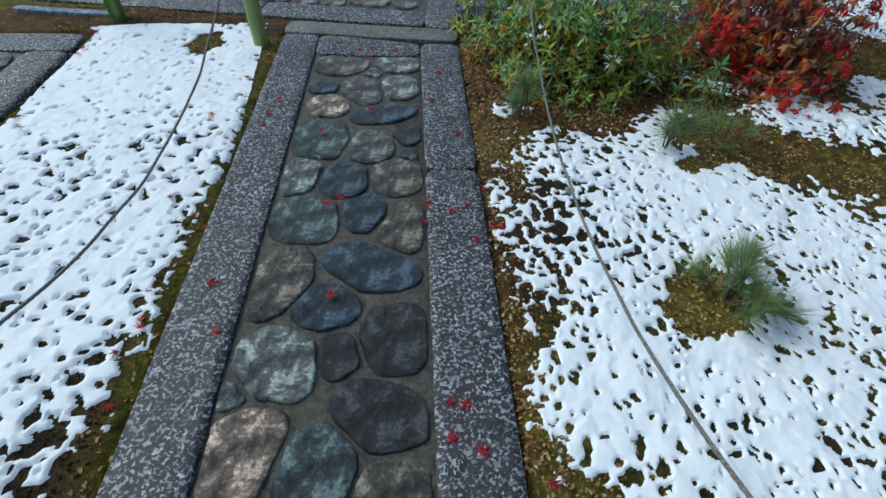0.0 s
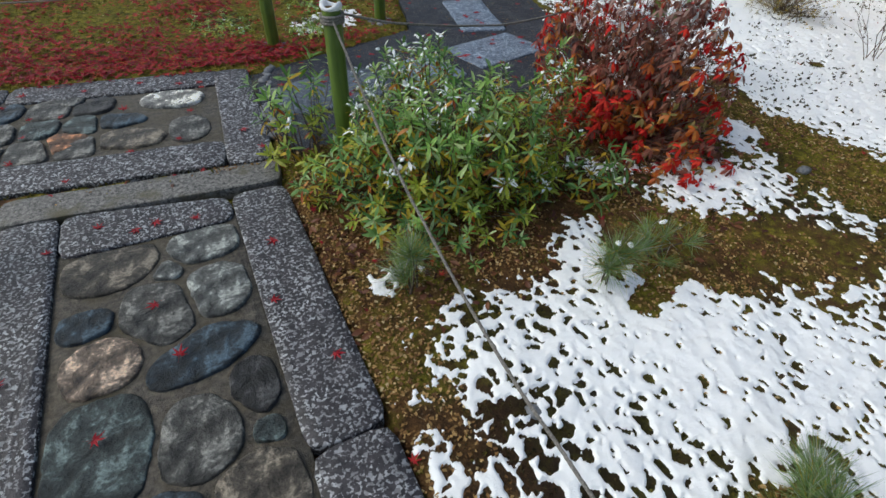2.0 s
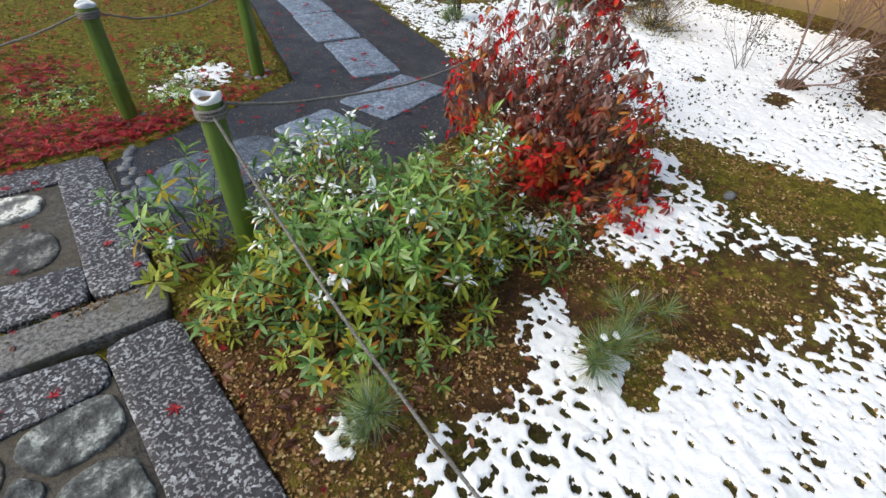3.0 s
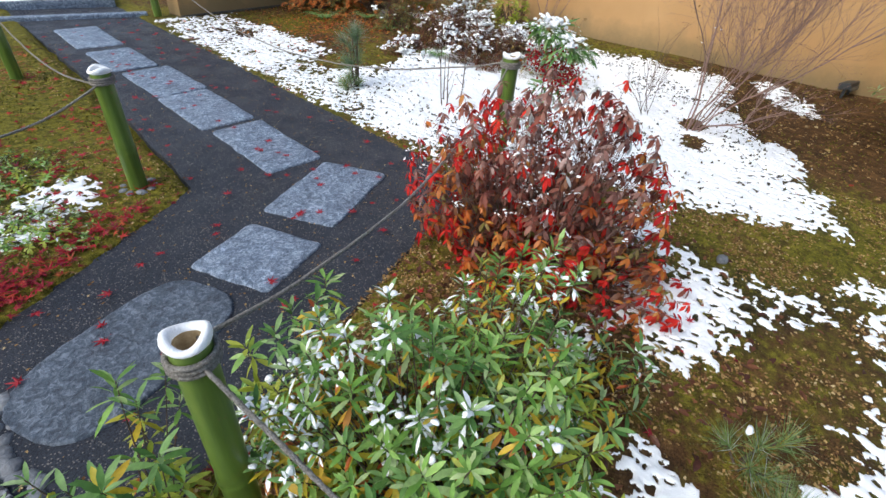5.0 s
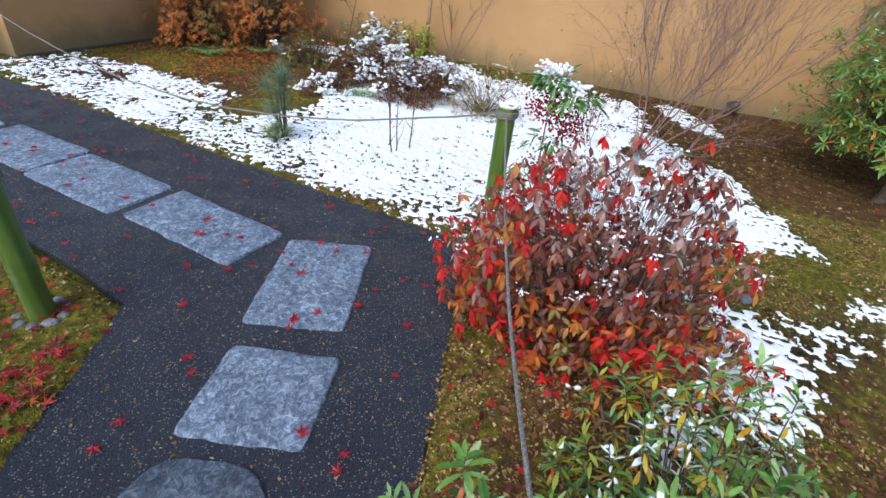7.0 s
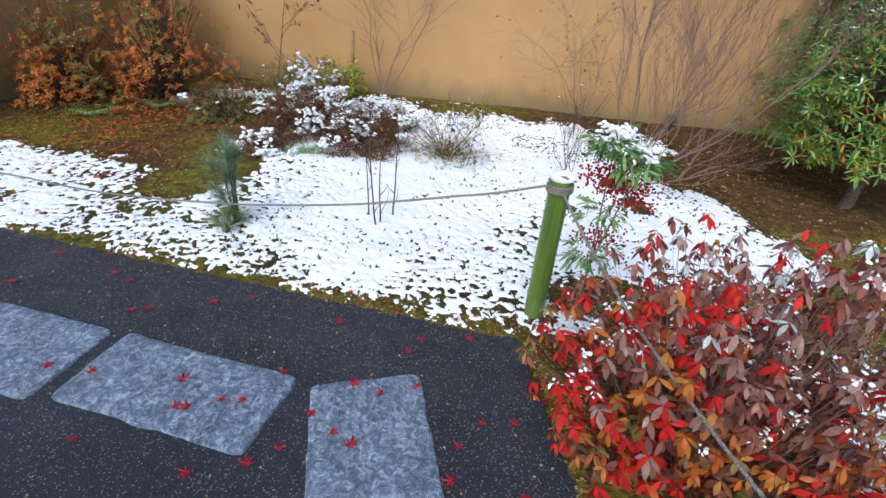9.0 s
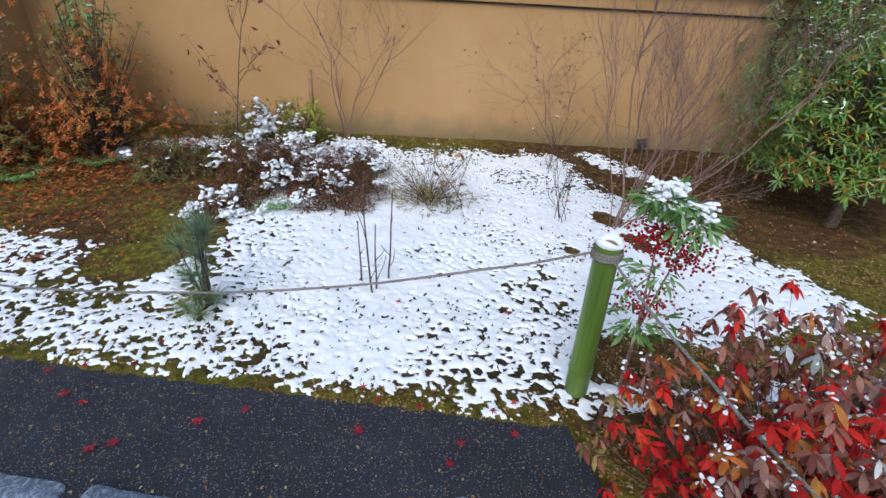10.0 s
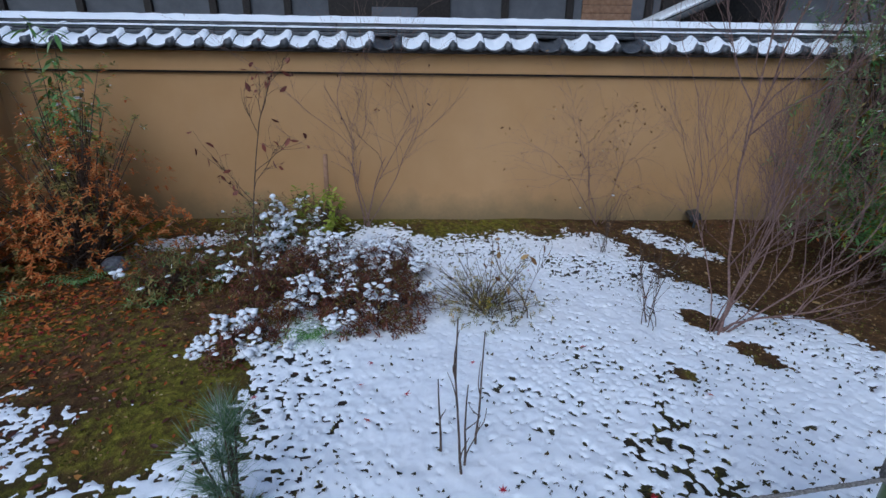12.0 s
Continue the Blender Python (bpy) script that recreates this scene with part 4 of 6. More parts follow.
def dome_tips(r, n, rx, ry, h, low=0.15, fill=0.35, lumps=0.18):
    """Tips spread through a lumpy dome: most near its surface."""
    d = unit(r.normal(size=(n * 3, 3)))
    d = d[d[:, 2] > -0.15][:n]
    k = 1 - fill * r.random(len(d)) ** 1.6
    k *= 1 + lumps * (vnoise(d[:, 0] * 2 + 9, d[:, 1] * 2 + d[:, 2] * 2, 0.8, 5) - 0.5) * 2
    p = d * np.array([rx, ry, h]) * k[:, None]
    p[:, 2] = np.maximum(p[:, 2], 0) * (1 - low) + low * h * r.random(len(d))
    return p, d


def limbs(r, tips, base_r=0.006, tip_r=0.0018, spread=0.06, sides=5, gather=0.5):
    """Bent stems from the foot to each tip."""
    out = []
    for t in tips:
        a = np.array([r.normal() * spread, r.normal() * spread, -0.03])
        mid = a * 0.4 + t * gather + np.array([0, 0, t[2] * 0.12]) + r.normal(size=3) * 0.02
        k = np.linspace(0, 1, 6)[:, None]
        p = (1 - k) ** 2 * a + 2 * k * (1 - k) * mid + k * k * t
        out.append(tube(p, np.linspace(base_r, tip_r, 6), sides, False))
    return join(out)


def whorls(r, tips, dirs, count, length, lift, jitter=0.35, droop=0.0):
    """Leaves in rosettes round each tip. Returns places, directions, ups, sizes."""
    place, along, up, size = [], [], [], []
    for t, d in zip(tips, dirs):
        axis_dir = unit(d * 0.6 + np.array([0, 0, 0.9]) + r.normal(size=3) * 0.25)
        x = unit(np.cross(axis_dir, [0.3, 0.8, 0.1]))
        y = np.cross(axis_dir, x)
        n = max(4, int(count * r.uniform(0.7, 1.25)))
        for i in range(n):
            a = i * 2.4 + r.uniform(-0.3, 0.3)
            s = i / n
            side = x * math.cos(a) + y * math.sin(a)
            v = unit(side + axis_dir * (lift + 0.9 * s ** 2 * (1 if lift > 0 else 0.3)) + np.array([0, 0, -droop]) + r.normal(size=3) * jitter * 0.4)
            place.append(t - axis_dir * length * 0.45 * (1 - s))
            along.append(v)
            up.append(axis_dir * 0.8 + np.array([0, 0, 0.5]) + side * 0.3)
            size.append(length * r.uniform(0.65, 1.15) * (1 - 0.25 * s))
    return np.array(place), np.array(along), np.array(up), np.array(size)


def shrub(name, label, category, at, turn, rx, ry, h, seed, ntips, count, length, materials, shape=LEAF, lift=0.25, droop=0.0, snow=0.2, snow_label="snow resting on the leaves",
          bark=BARK, stem=0.006, fill=0.35, low=0.1, lumps=0.18, group="", snow_size=0.5, heaps=0.9, clumps=0, patch_size=0.0):
    """A leafy shrub: stems, leaf rosettes of several colours, and snow on the upper leaves."""
    r = np.random.default_rng(seed)
    ob = thing(name, label, category, at, group, turn=turn)
    tips, dirs = dome_tips(r, ntips, rx, ry, h, low, fill, lumps)
    part("branchwork", limbs(r, tips[:: max(1, ntips // 140)], stem, 0.0016), bark, ob, "thin woody stems", kind="stuff")
    place, along, up, size = whorls(r, tips, dirs, count, length, lift, droop=droop)
    height = place[:, 2] / h
    pick = r.random(len(tips))
    pick = np.repeat(pick, 1)
    owner = np.argmin(((place[:, None] - tips[None, :: max(1, len(tips) // 400)]) ** 2).sum(-1), axis=1) if len(place) * len(tips) < 4e6 else r.integers(0, len(tips), len(place))
    tone = np.clip(pick[owner % len(pick)] * 0.75 + 0.25 * r.random(len(place)), 0, 1)
    if patch_size:
        tone = vnoise(place[:, 0] + place[:, 2] * 0.6 + 7, place[:, 1] - place[:, 2] * 0.7, patch_size, seed + 3) + 0.30 * r.random(len(place))
    tone = np.argsort(np.argsort(tone)) / len(tone)
    for (mat, lo, hi, zlo, zhi, lab) in materials:
        on = (tone >= lo) & (tone < hi) & (height >= zlo) & (height < zhi)
        if on.sum():
            part("foliage", strew(*shape, poses(place[on], along[on], up[on], size[on])), mat, ob, lab, kind="stuff")
    if snow > 0:
        lie = np.clip((height - 0.3) * 1.6, 0, 1) * (along[:, 2] > -0.75)
        patch = np.clip((vnoise(place[:, 0] + seed, place[:, 1] + place[:, 2] * 0.5, 0.15, seed) - 0.35) * 4, 0, 1)
        dust = r.random(len(place)) < snow * 0.4 * lie * patch
        heap = r.random(len(place)) < snow * heaps * lie * patch
        lift = np.array([0, 0, 0.0035])
        bits = [strew(*shape, poses(place[dust] + lift, along[dust], up[dust], size[dust] * 0.85, size[dust] * 0.62, size[dust]))]
        if heap.sum():
            hp = place[heap] + along[heap] * size[heap, None] * 0.25 + lift
            m = poses(hp, along[heap] * np.array([1, 1, 0.4]), np.tile([0, 0, 1.0], (heap.sum(), 1)), size[heap] * snow_size * r.uniform(0.6, 1.3, heap.sum()), size[heap] * snow_size * r.uniform(0.45, 0.9, heap.sum()), size[heap] * snow_size * 0.55)
            bits.append(strew(*PILLOW, m))
        if clumps:
            where = vnoise(tips[:, 0] + seed * 1.7, tips[:, 1] + tips[:, 2] * 0.4, 0.17, seed + 9) * 0.7 + 0.3 * vnoise(tips[:, 0], tips[:, 1] + tips[:, 2], 0.07, seed + 10)
            on = tips[(where > np.quantile(where, 1 - clumps)) & (dirs[:, 2] > 0.12) & (tips[:, 2] > h * 0.28) & (r.random(len(tips)) < 0.9)]
            on = np.repeat(on, 4, 0) + r.normal(size=(len(on) * 4, 3)) * np.array([0.020, 0.020, 0.008]) + np.array([0, 0, 0.012])
            wide = snow_size * r.uniform(0.020, 0.046, len(on))
            bits.append(strew(*PILLOW, poses(on, unit(r.normal(size=on.shape) * np.array([1, 1, 0.25])), np.tile([0, 0, 1.0], (len(on), 1)) + r.normal(size=on.shape) * 0.3, wide, wide * r.uniform(0.6, 1.0, len(on)), wide * r.uniform(0.6, 1.0, len(on)))))
        part("snow_cover", join(bits), SNOW, ob, snow_label, kind="stuff")
    return ob


def spaced(r, points, gap):
    """Keeps points at least gap apart, in random order."""
    kept = []
    for k in r.permutation(len(points)):
        if all(((points[k] - points[q]) ** 2).sum() > gap * gap for q in kept):
            kept.append(k)
    return np.array(kept)


def dome_shoots(r, n, rx, ry, h, gap, low, depth, lumps):
    """Shoot tips over a lumpy dome, in layers down to its foot."""
    p, d = dome_tips(r, n, rx, ry, h, low, depth, lumps)
    k = spaced(r, p, gap)
    return p[k], d[k]


def shoot_shrub(name, label, at, turn, seed, tips, dirs, shape, length, count, lean, droop, colours, bark, snow, snow_label, snow_high=0.3, stem=0.004, whorl=0.08, rises=(-0.75, 1.5), jitter=0.16, flake=1.0):
    """A shrub of separate shoots, each a stem that ends in a whorl of leaves. colours(chance, height, field, low) picks a material for each leaf."""
    r = np.random.default_rng(seed)
    ob = thing(name, label, "shrub", at, turn=turn)
    h = tips[:, 2].max()
    out, place, along, up, size, low, owner = [], [], [], [], [], [], []
    for k, (t, d) in enumerate(zip(tips, dirs)):
        ax = unit(d * np.array([0.75, 0.75, 0.2]) + np.array([0, 0, lean]) + r.normal(size=3) * 0.16)
        foot = np.array([t[0] * 0.35, t[1] * 0.35, -0.03]) + np.array([r.normal(), r.normal(), 0]) * 0.04
        mid = foot * 0.35 + (t - ax * 0.30 * h) * 0.65
        mid[2] = max(mid[2], 0.02)
        q = np.linspace(0, 1, 7)[:, None]
        out.append(tube((1 - q) ** 2 * foot + 2 * q * (1 - q) * mid + q * q * t, np.linspace(stem, stem * 0.4, 7), 4, False))
        x = unit(np.cross(ax, [0.3, 0.8, 0.1]))
        y = np.cross(ax, x)
        n = max(4, int(count * r.uniform(0.75, 1.25)))
        big = r.uniform(0.8, 1.15)
        for i in range(n):
            f = (i + 0.5) / n
            a = i * 2.4 + r.uniform(-0.3, 0.3)
            side = x * math.cos(a) + y * math.sin(a)
            rise = rises[0] + (rises[1] - rises[0]) * f
            place.append(t - ax * whorl * (1 - f) * r.uniform(0.8, 1.1))
            along.append(unit(side + ax * rise + np.array([0, 0, -droop]) + r.normal(size=3) * jitter))
            up.append(ax * 0.9 + side * 0.2 + np.array([0, 0, 0.4]) + r.normal(size=3) * 0.2)
            size.append(length * big * r.uniform(0.75, 1.15) * (1 - 0.45 * max(0, f - 0.6)))
            low.append(1 - f)
            owner.append(k)
    if len(out) < 60:
        for piece in out:
            part("stem", piece, bark, ob)
    else:
        part("branchwork", join(out), bark, ob, "thin woody stems", kind="stuff")
    place, along, up, size, low, owner = (np.array(q) for q in (place, along, up, size, low, owner))
    field = fbm(tips[:, 0] + tips[:, 2] * 0.5 + seed, tips[:, 1] - tips[:, 2] * 0.6, 0.22, seed, 2)
    field = (np.argsort(np.argsort(field)) / len(field))[owner]
    chance = np.clip((0.85 * r.random(len(tips))[owner] + 0.15 * r.random(len(place))), 0, 1)
    pick = colours(chance, place[:, 2] / h, field, low)
    for mat, lab in dict.fromkeys(pick):
        on = np.array([q == (mat, lab) for q in pick])
        part("foliage", strew(*shape, poses(place[on], along[on], up[on], size[on])), mat, ob, lab, kind="stuff")
    drift = vnoise(tips[:, 0] * 1.0 + seed * 0.7, tips[:, 1] + tips[:, 2] * 0.3, 0.20, seed + 4) * 0.7 + 0.3 * r.random(len(tips))
    drift = (np.argsort(np.argsort(drift)) / len(drift))[owner]
    on = (drift > 1 - snow) & (place[:, 2] > h * snow_high) & (along[:, 2] > -0.8) & (r.random(len(place)) < 0.42)
    wide = size[on] * flake * r.uniform(0.5, 0.95, on.sum())
    bits = [strew(*shape, poses(place[on] + along[on] * size[on, None] * 0.12 + np.array([0, 0, 0.003]), along[on], up[on], size[on] * r.uniform(0.45, 0.85, on.sum()) * flake, wide, size[on]))]
    laden = tips[r.permutation(np.unique(owner[on]))]
    laden = np.repeat(laden, 3, 0) + r.normal(size=(len(laden) * 3, 3)) * np.array([0.016, 0.016, 0.006]) + np.array([0, 0, 0.004])
    lump = 0.020 * flake * r.uniform(0.5, 1.3, len(laden))
    bits.append(strew(*PILLOW, poses(laden, unit(r.normal(size=laden.shape) * np.array([1, 1, 0.4])), np.tile([0, 0, 1.0], (len(laden), 1)) + r.normal(size=laden.shape) * 0.3, lump, lump * r.uniform(0.5, 1.0, len(laden)), lump * 0.7)))
    bits = join(bits)
    part("snow_cover", bits, SNOW, ob, snow_label, kind="stuff")
    return ob


GREENS = ((LEAF_GREEN, "green lance leaves"), (LEAF_FRESH, "fresh green leaves"), (LEAF_LIME, "lime leaves"), (LEAF_YELLOW, "yellow leaves"), (LEAF_ORANGE, "orange leaves"))


def evergreen_colours(chance, height, field, low):
    out = []
    for k, h, f, b in zip(chance, height, field, low):
        old = max(0.0, b - 0.40) * (2.3 - 1.1 * h)
        out.append(GREENS[3] if k < old * 0.55 else GREENS[4] if k < old * 0.70 else GREENS[2] if k > 0.90 - 0.30 * (h < 0.5) else GREENS[0] if (f < 0.35 or k < 0.3) else GREENS[1])
    return out


def autumn_colours(chance, height, field, low):
    mauve, frost, purple, red, orange, russet, olive = ((LEAF_MAUVE, "mauve-grey frosted leaves"), (FROSTED, "frosted leaves"), (LEAF_PURPLE, "purple-brown leaves"), (LEAF_RED, "scarlet leaves"), (LEAF_ORANGE, "orange leaves"), (LEAF_RUSSET, "russet leaves"), (LEAF_OLIVE, "olive leaves"))
    out = []
    for k, h, f, b in zip(chance, height, field, low):
        if f > 0.80:
            c = red if k < 0.80 else orange if k < 0.9 else purple
        elif h > 0.68:
            c = mauve if k < 0.46 else frost if k < 0.54 else purple if k < 0.84 else red
        elif h > 0.34:
            c = orange if (f > 0.50 and k < 0.45) else purple if k < 0.50 else russet if k < 0.62 else mauve if k < 0.80 else red if k < 0.94 else olive
        else:
            c = russet if k < 0.24 else orange if k < 0.48 else olive if k < 0.58 else purple if k < 0.76 else red
        out.append(c)
    return out


rw = np.random.default_rng(211)
LANCE, HANGING = leaf_shape(0.26, 0.22, 0.22), leaf_shape(0.40, -0.20, 0.55)
tips, dirs = dome_shoots(rw, 1200, 0.74, 0.52, 0.78, 0.066, 0.16, 0.62, 0.36)
shoot_shrub("evergreen_shrub", "low green evergreen shrub with yellowing lower leaves and snow", (1.36, 2.86, 0), -20, 11, tips, dirs, LANCE, 0.060, 15, 0.85, 0.06, evergreen_colours, BARK, 0.29, "snow lying along the upper leaves", flake=1.1)
tips, dirs = dome_shoots(rw, 60, 0.30, 0.26, 0.62, 0.10, 0.55, 0.4, 0.3)
shoot_shrub("evergreen_sprig", "sparse green sprigs with yellowing leaves beside the bamboo post", (0.84, 3.50, 0), 10, 12, tips, dirs, LANCE, 0.070, 14, 0.9, 0.06, evergreen_colours, BARK, 0.04, "a little snow on the leaves")
tips, dirs = dome_shoots(rw, 40, 0.30, 0.20, 0.66, 0.11, 0.6, 0.4, 0.3)
shoot_shrub("evergreen_sprig", "upright green sprigs leaning over the asphalt edge", (1.42, 3.42, 0), 10, 14, tips, dirs, LANCE, 0.072, 15, 1.1, 0.06, evergreen_colours, BARK, 0.10, "a little snow on the leaves")
tips, dirs = dome_shoots(rw, 60, 0.34, 0.22, 0.34, 0.085, 0.4, 0.5, 0.3)
shoot_shrub("evergreen_sprig", "low green sprigs trailing on the soil below the larger shrub", (1.92, 2.50, 0), -30, 13, tips, dirs, LANCE, 0.072, 13, 0.7, 0.06, evergreen_colours, BARK, 0.30, "snow on the upper leaves")

tips, dirs = dome_shoots(rw, 2800, 0.54, 0.72, 0.90, 0.051, 0.10, 0.62, 0.45)
extra = []
for _ in range(46):
    a, k = rw.uniform(0, 6.28), math.sqrt(rw.random()) * 0.95
    foot = np.array([math.cos(a) * 0.48 * k - 0.04, math.sin(a) * 0.62 * k - 0.06, 0.88 * math.sqrt(1 - k * k * 0.8) * rw.uniform(1.0, 1.2)])
    extra += [foot - (np.array([0, 0, 0.06]) + rw.normal(size=3) * 0.015) * i for i in range(2)]
tips, dirs = np.concatenate([tips, extra]), np.concatenate([dirs, unit(np.array(extra) * np.array([0.4, 0.4, 1.0]))])
shoot_shrub("autumn_shrub", "rounded shrub with drooping purple, scarlet and orange leaves", (2.73, 2.95, 0), 0, 26, tips, dirs, HANGING, 0.050, 8, 1.0, 0.24, autumn_colours, BARK_RED, 0.42, "snow caught on the drooping leaves", 0.35, 0.0022, 0.024, (-0.30, 0.20), 0.22, 0.85)

COVER = ((LEAF_FRESH, 0.0, 0.5, -1, 2, "small green leaves"), (LEAF_LIME, 0.5, 1.01, -1, 2, "small lime leaves"))
for label, at, rx, ry, seed in (("low green ground cover dusted with snow on the mossy island", (1.62, 5.32, 0.0), 0.42, 0.26, 91), ("patch of low green plants among the fallen maple leaves", (0.95, 5.75, 0.0), 0.40, 0.32, 92), ("spreading low green plants behind the bamboo posts", (1.9, 6.0, 0.0), 0.45, 0.35, 93)):
    shrub("ground_cover", label, "plants", at, seed, rx, ry, 0.09, seed, 170, 7, 0.036, COVER, LEAF_BROAD, 0.2, 0.1, 0.5 if seed == 91 else 0.15, stem=0.002, fill=0.8, low=0.5, heaps=0.3, group="low plants on the mossy island")

# the bed under the wall
BED = "low snowy shrubs in the bed"
snowy = ((LEAF_RUSSET, 0.0, 0.70, -1, 2, "russet leaves"), (LEAF_OLIVE, 0.70, 0.88, -1, 2, "olive leaves"), (LEAF_PURPLE, 0.88, 1.01, -1, 2, "purple leaves"))
green_snowy = ((LEAF_OLIVE, 0.0, 0.40, -1, 2, "olive leaves"), (LEAF_GREEN, 0.40, 0.55, -1, 2, "dark green leaves"), (LEAF_RUSSET, 0.55, 1.01, -1, 2, "russet leaves"))
for label, at, rx, ry, h, seed, ntips, kinds, cover, clump in (
        ("dense olive azalea mound dusted with snow by the wall", (7.15, 5.22, 0.05), 0.52, 0.56, 0.74, 31, 1150, green_snowy, 0.08, 0.13),
        ("russet azalea mound heaped with snow", (6.42, 5.02, 0.06), 0.58, 0.58, 0.50, 32, 1300, snowy, 0.06, 0.19),
        ("low russet azalea mound heaped with snow", (6.12, 4.55, 0.03), 0.48, 0.50, 0.40, 33, 900, snowy, 0.06, 0.18),
        ("small snow-covered azalea at the bed's front", (5.82, 5.30, 0.02), 0.26, 0.40, 0.24, 34, 520, snowy, 0.06, 0.38),
        ("olive azalea mound beside the russet one", (6.75, 5.95, 0.06), 0.44, 0.42, 0.46, 35, 700, green_snowy, 0.04, 0.03),
        ("low half-buried azalea mound in the snow", (6.75, 4.40, 0.04), 0.42, 0.48, 0.36, 43, 650, snowy, 0.06, 0.28)):
    shrub("azalea", label, "shrub", at, seed, rx, ry, h, seed, ntips, 8, 0.050, kinds, LEAF, 0.3, 0, cover, group=BED, snow_size=1.35, fill=0.4, lumps=0.3, heaps=0.3, clumps=clump)
shrub("wiry_shrub", "wiry half-bare shrub with tiny olive leaves in the snow", "shrub", (6.02, 3.72, 0.02), 0, 0.42, 0.52, 0.62, 36, 420, 9, 0.030, ((LEAF_OLIVE, 0, 0.8, -1, 2, "tiny olive leaves"), (LEAF_YELLOW, 0.8, 1.01, -1, 0.5, "yellow leaves")), LEAF, 0.4, 0, 0.25, stem=0.0025, low=0.2, snow_size=0.8, fill=0.75, lumps=0.35)
shrub("broadleaf_shrub", "small lime-green broadleaf shrub against the wall", "shrub", (8.02, 4.85, 0.12), 0, 0.24, 0.30, 0.60, 37, 60, 7, 0.085, ((LEAF_LIME, 0, 1.01, -1, 2, "lime-green leaves"),), LEAF_BROAD, 0.3, 0.1, 0.10, low=0.35)
airy = ((LEAF_OLIVE, 0, 0.45, 0.45, 2, "olive leaves"), (LEAF_LIME, 0.45, 0.58, 0.45, 2, "yellow-green leaves"), (LEAF_TAN, 0.58, 1.01, 0.45, 2, "rusty tan leaves"), (LEAF_OLIVE, 0.0, 0.2, -1, 0.45, "olive leaves"), (LEAF_TAN, 0.2, 1.01, -1, 0.45, "rusty orange leaves"))
for label, at, rx, ry, h, seed, ntips in (
        ("tall open azalea with rusty orange and olive leaves", (7.55, 6.85, 0.1), 0.72, 0.80, 1.95, 38, 900),
        ("spreading azalea with orange-brown leaves near the wall corner", (7.30, 7.70, 0.08), 0.78, 0.64, 1.40, 39, 900)):
    bush = shrub("azalea_bush", label, "shrub", at, 0, rx, ry, h, seed, ntips, 10, 0.050, airy, leaf_shape(0.34), 0.3, 0.1, 0.14, stem=0.010, low=0.22, lumps=0.45, fill=0.6, heaps=0.3, patch_size=0.28)
shrub("bamboo_grass", "tall green broad-leaved plant in the wall corner", "plant", (8.38, 7.08, 0.1), 0, 0.34, 0.36, 2.15, 40, 90, 9, 0.19, ((LEAF_GREEN, 0, 1.01, 0.5, 2, "long green leaves"), (LEAF_OLIVE, 0, 1.01, 0.3, 0.5, "olive leaves")), LEAF_LONG, 0.1, 0.4, 0.06, low=0.5, stem=0.009)
camellia = shrub("camellia", "large green evergreen bush with snow on its top", "shrub", (5.50, 0.02, 0.40), 0, 0.85, 0.88, 1.85, 41, 1600, 9, 0.095, ((LEAF_GREEN, 0, 0.40, -1, 2, "dark green leaves"), (LEAF_FRESH, 0.40, 0.70, -1, 2, "fresh green leaves"), (LEAF_LIME, 0.70, 0.90, -1, 2, "light green leaves"), (LEAF_ORANGE, 0.90, 1.01, -1, 2, "orange leaves")), LEAF, 0.25, 0.15, 0.22, low=0.1, stem=0.012, lumps=0.3, fill=0.5)


def grown(r, start, way, length, radius, depth, spread, kids, rise=0.25, sides=5, bend=0.17, out=None, short=1.0):
    """A branching limb; appends tubes to out."""
    out = [] if out is None else out
    n = 6
    p = [np.array(start, float)]
    d = unit(np.array(way, float))
    for _ in range(n):
        d = unit(d + r.normal(size=3) * bend + np.array([0, 0, rise * 0.12]))
        p.append(p[-1] + d * length / n)
    out.append(tube(p, np.linspace(radius, radius * 0.45, n + 1), sides if radius > 0.0045 else 3, False))
    if depth > 0:
        for k in range(kids):
            t = r.uniform(0.3, 1.0)
            i = min(n - 1, int(t * n))
            q = p[i] + (p[i + 1] - p[i]) * (t * n - i)
            side = unit(r.normal(size=3) * np.array([1, 1, 0.7]))
            grown(r, q, unit(d + side * spread + np.array([0, 0, rise])), length * r.uniform(0.42, 0.7) * short, radius * 0.52, depth - 1, spread, kids, rise, sides, bend, out)
    return out


tall = shrub("evergreen_tree", "tall dark evergreen tree beside the wall", "tree", (6.85, -1.15, 0.7), 0, 1.15, 1.2, 3.0, 42, 1700, 9, 0.11, ((LEAF_GREEN, 0, 0.85, -1, 2, "dark green leaves"), (LEAF_OLIVE, 0.85, 1.01, -1, 2, "olive leaves")), LEAF, 0.25, 0.15, 0.25, low=0.1, stem=0.014, lumps=0.3, fill=0.5)
part("trunk", join(grown(np.random.default_rng(6), (0, 0, -0.75), (0.05, -0.1, 1), 1.6, 0.075, 2, 0.6, 4, 0.3, 8, 0.12)), BARK, tall, "dark trunk")
camellia_trunk = grown(np.random.default_rng(5), (-0.32, 0.18, -0.50), (0.15, -0.1, 1), 1.0, 0.06, 2, 0.6, 4, 0.3, 8, 0.2)
part("trunk", join(camellia_trunk), BARK, camellia, "gnarled dark trunk")


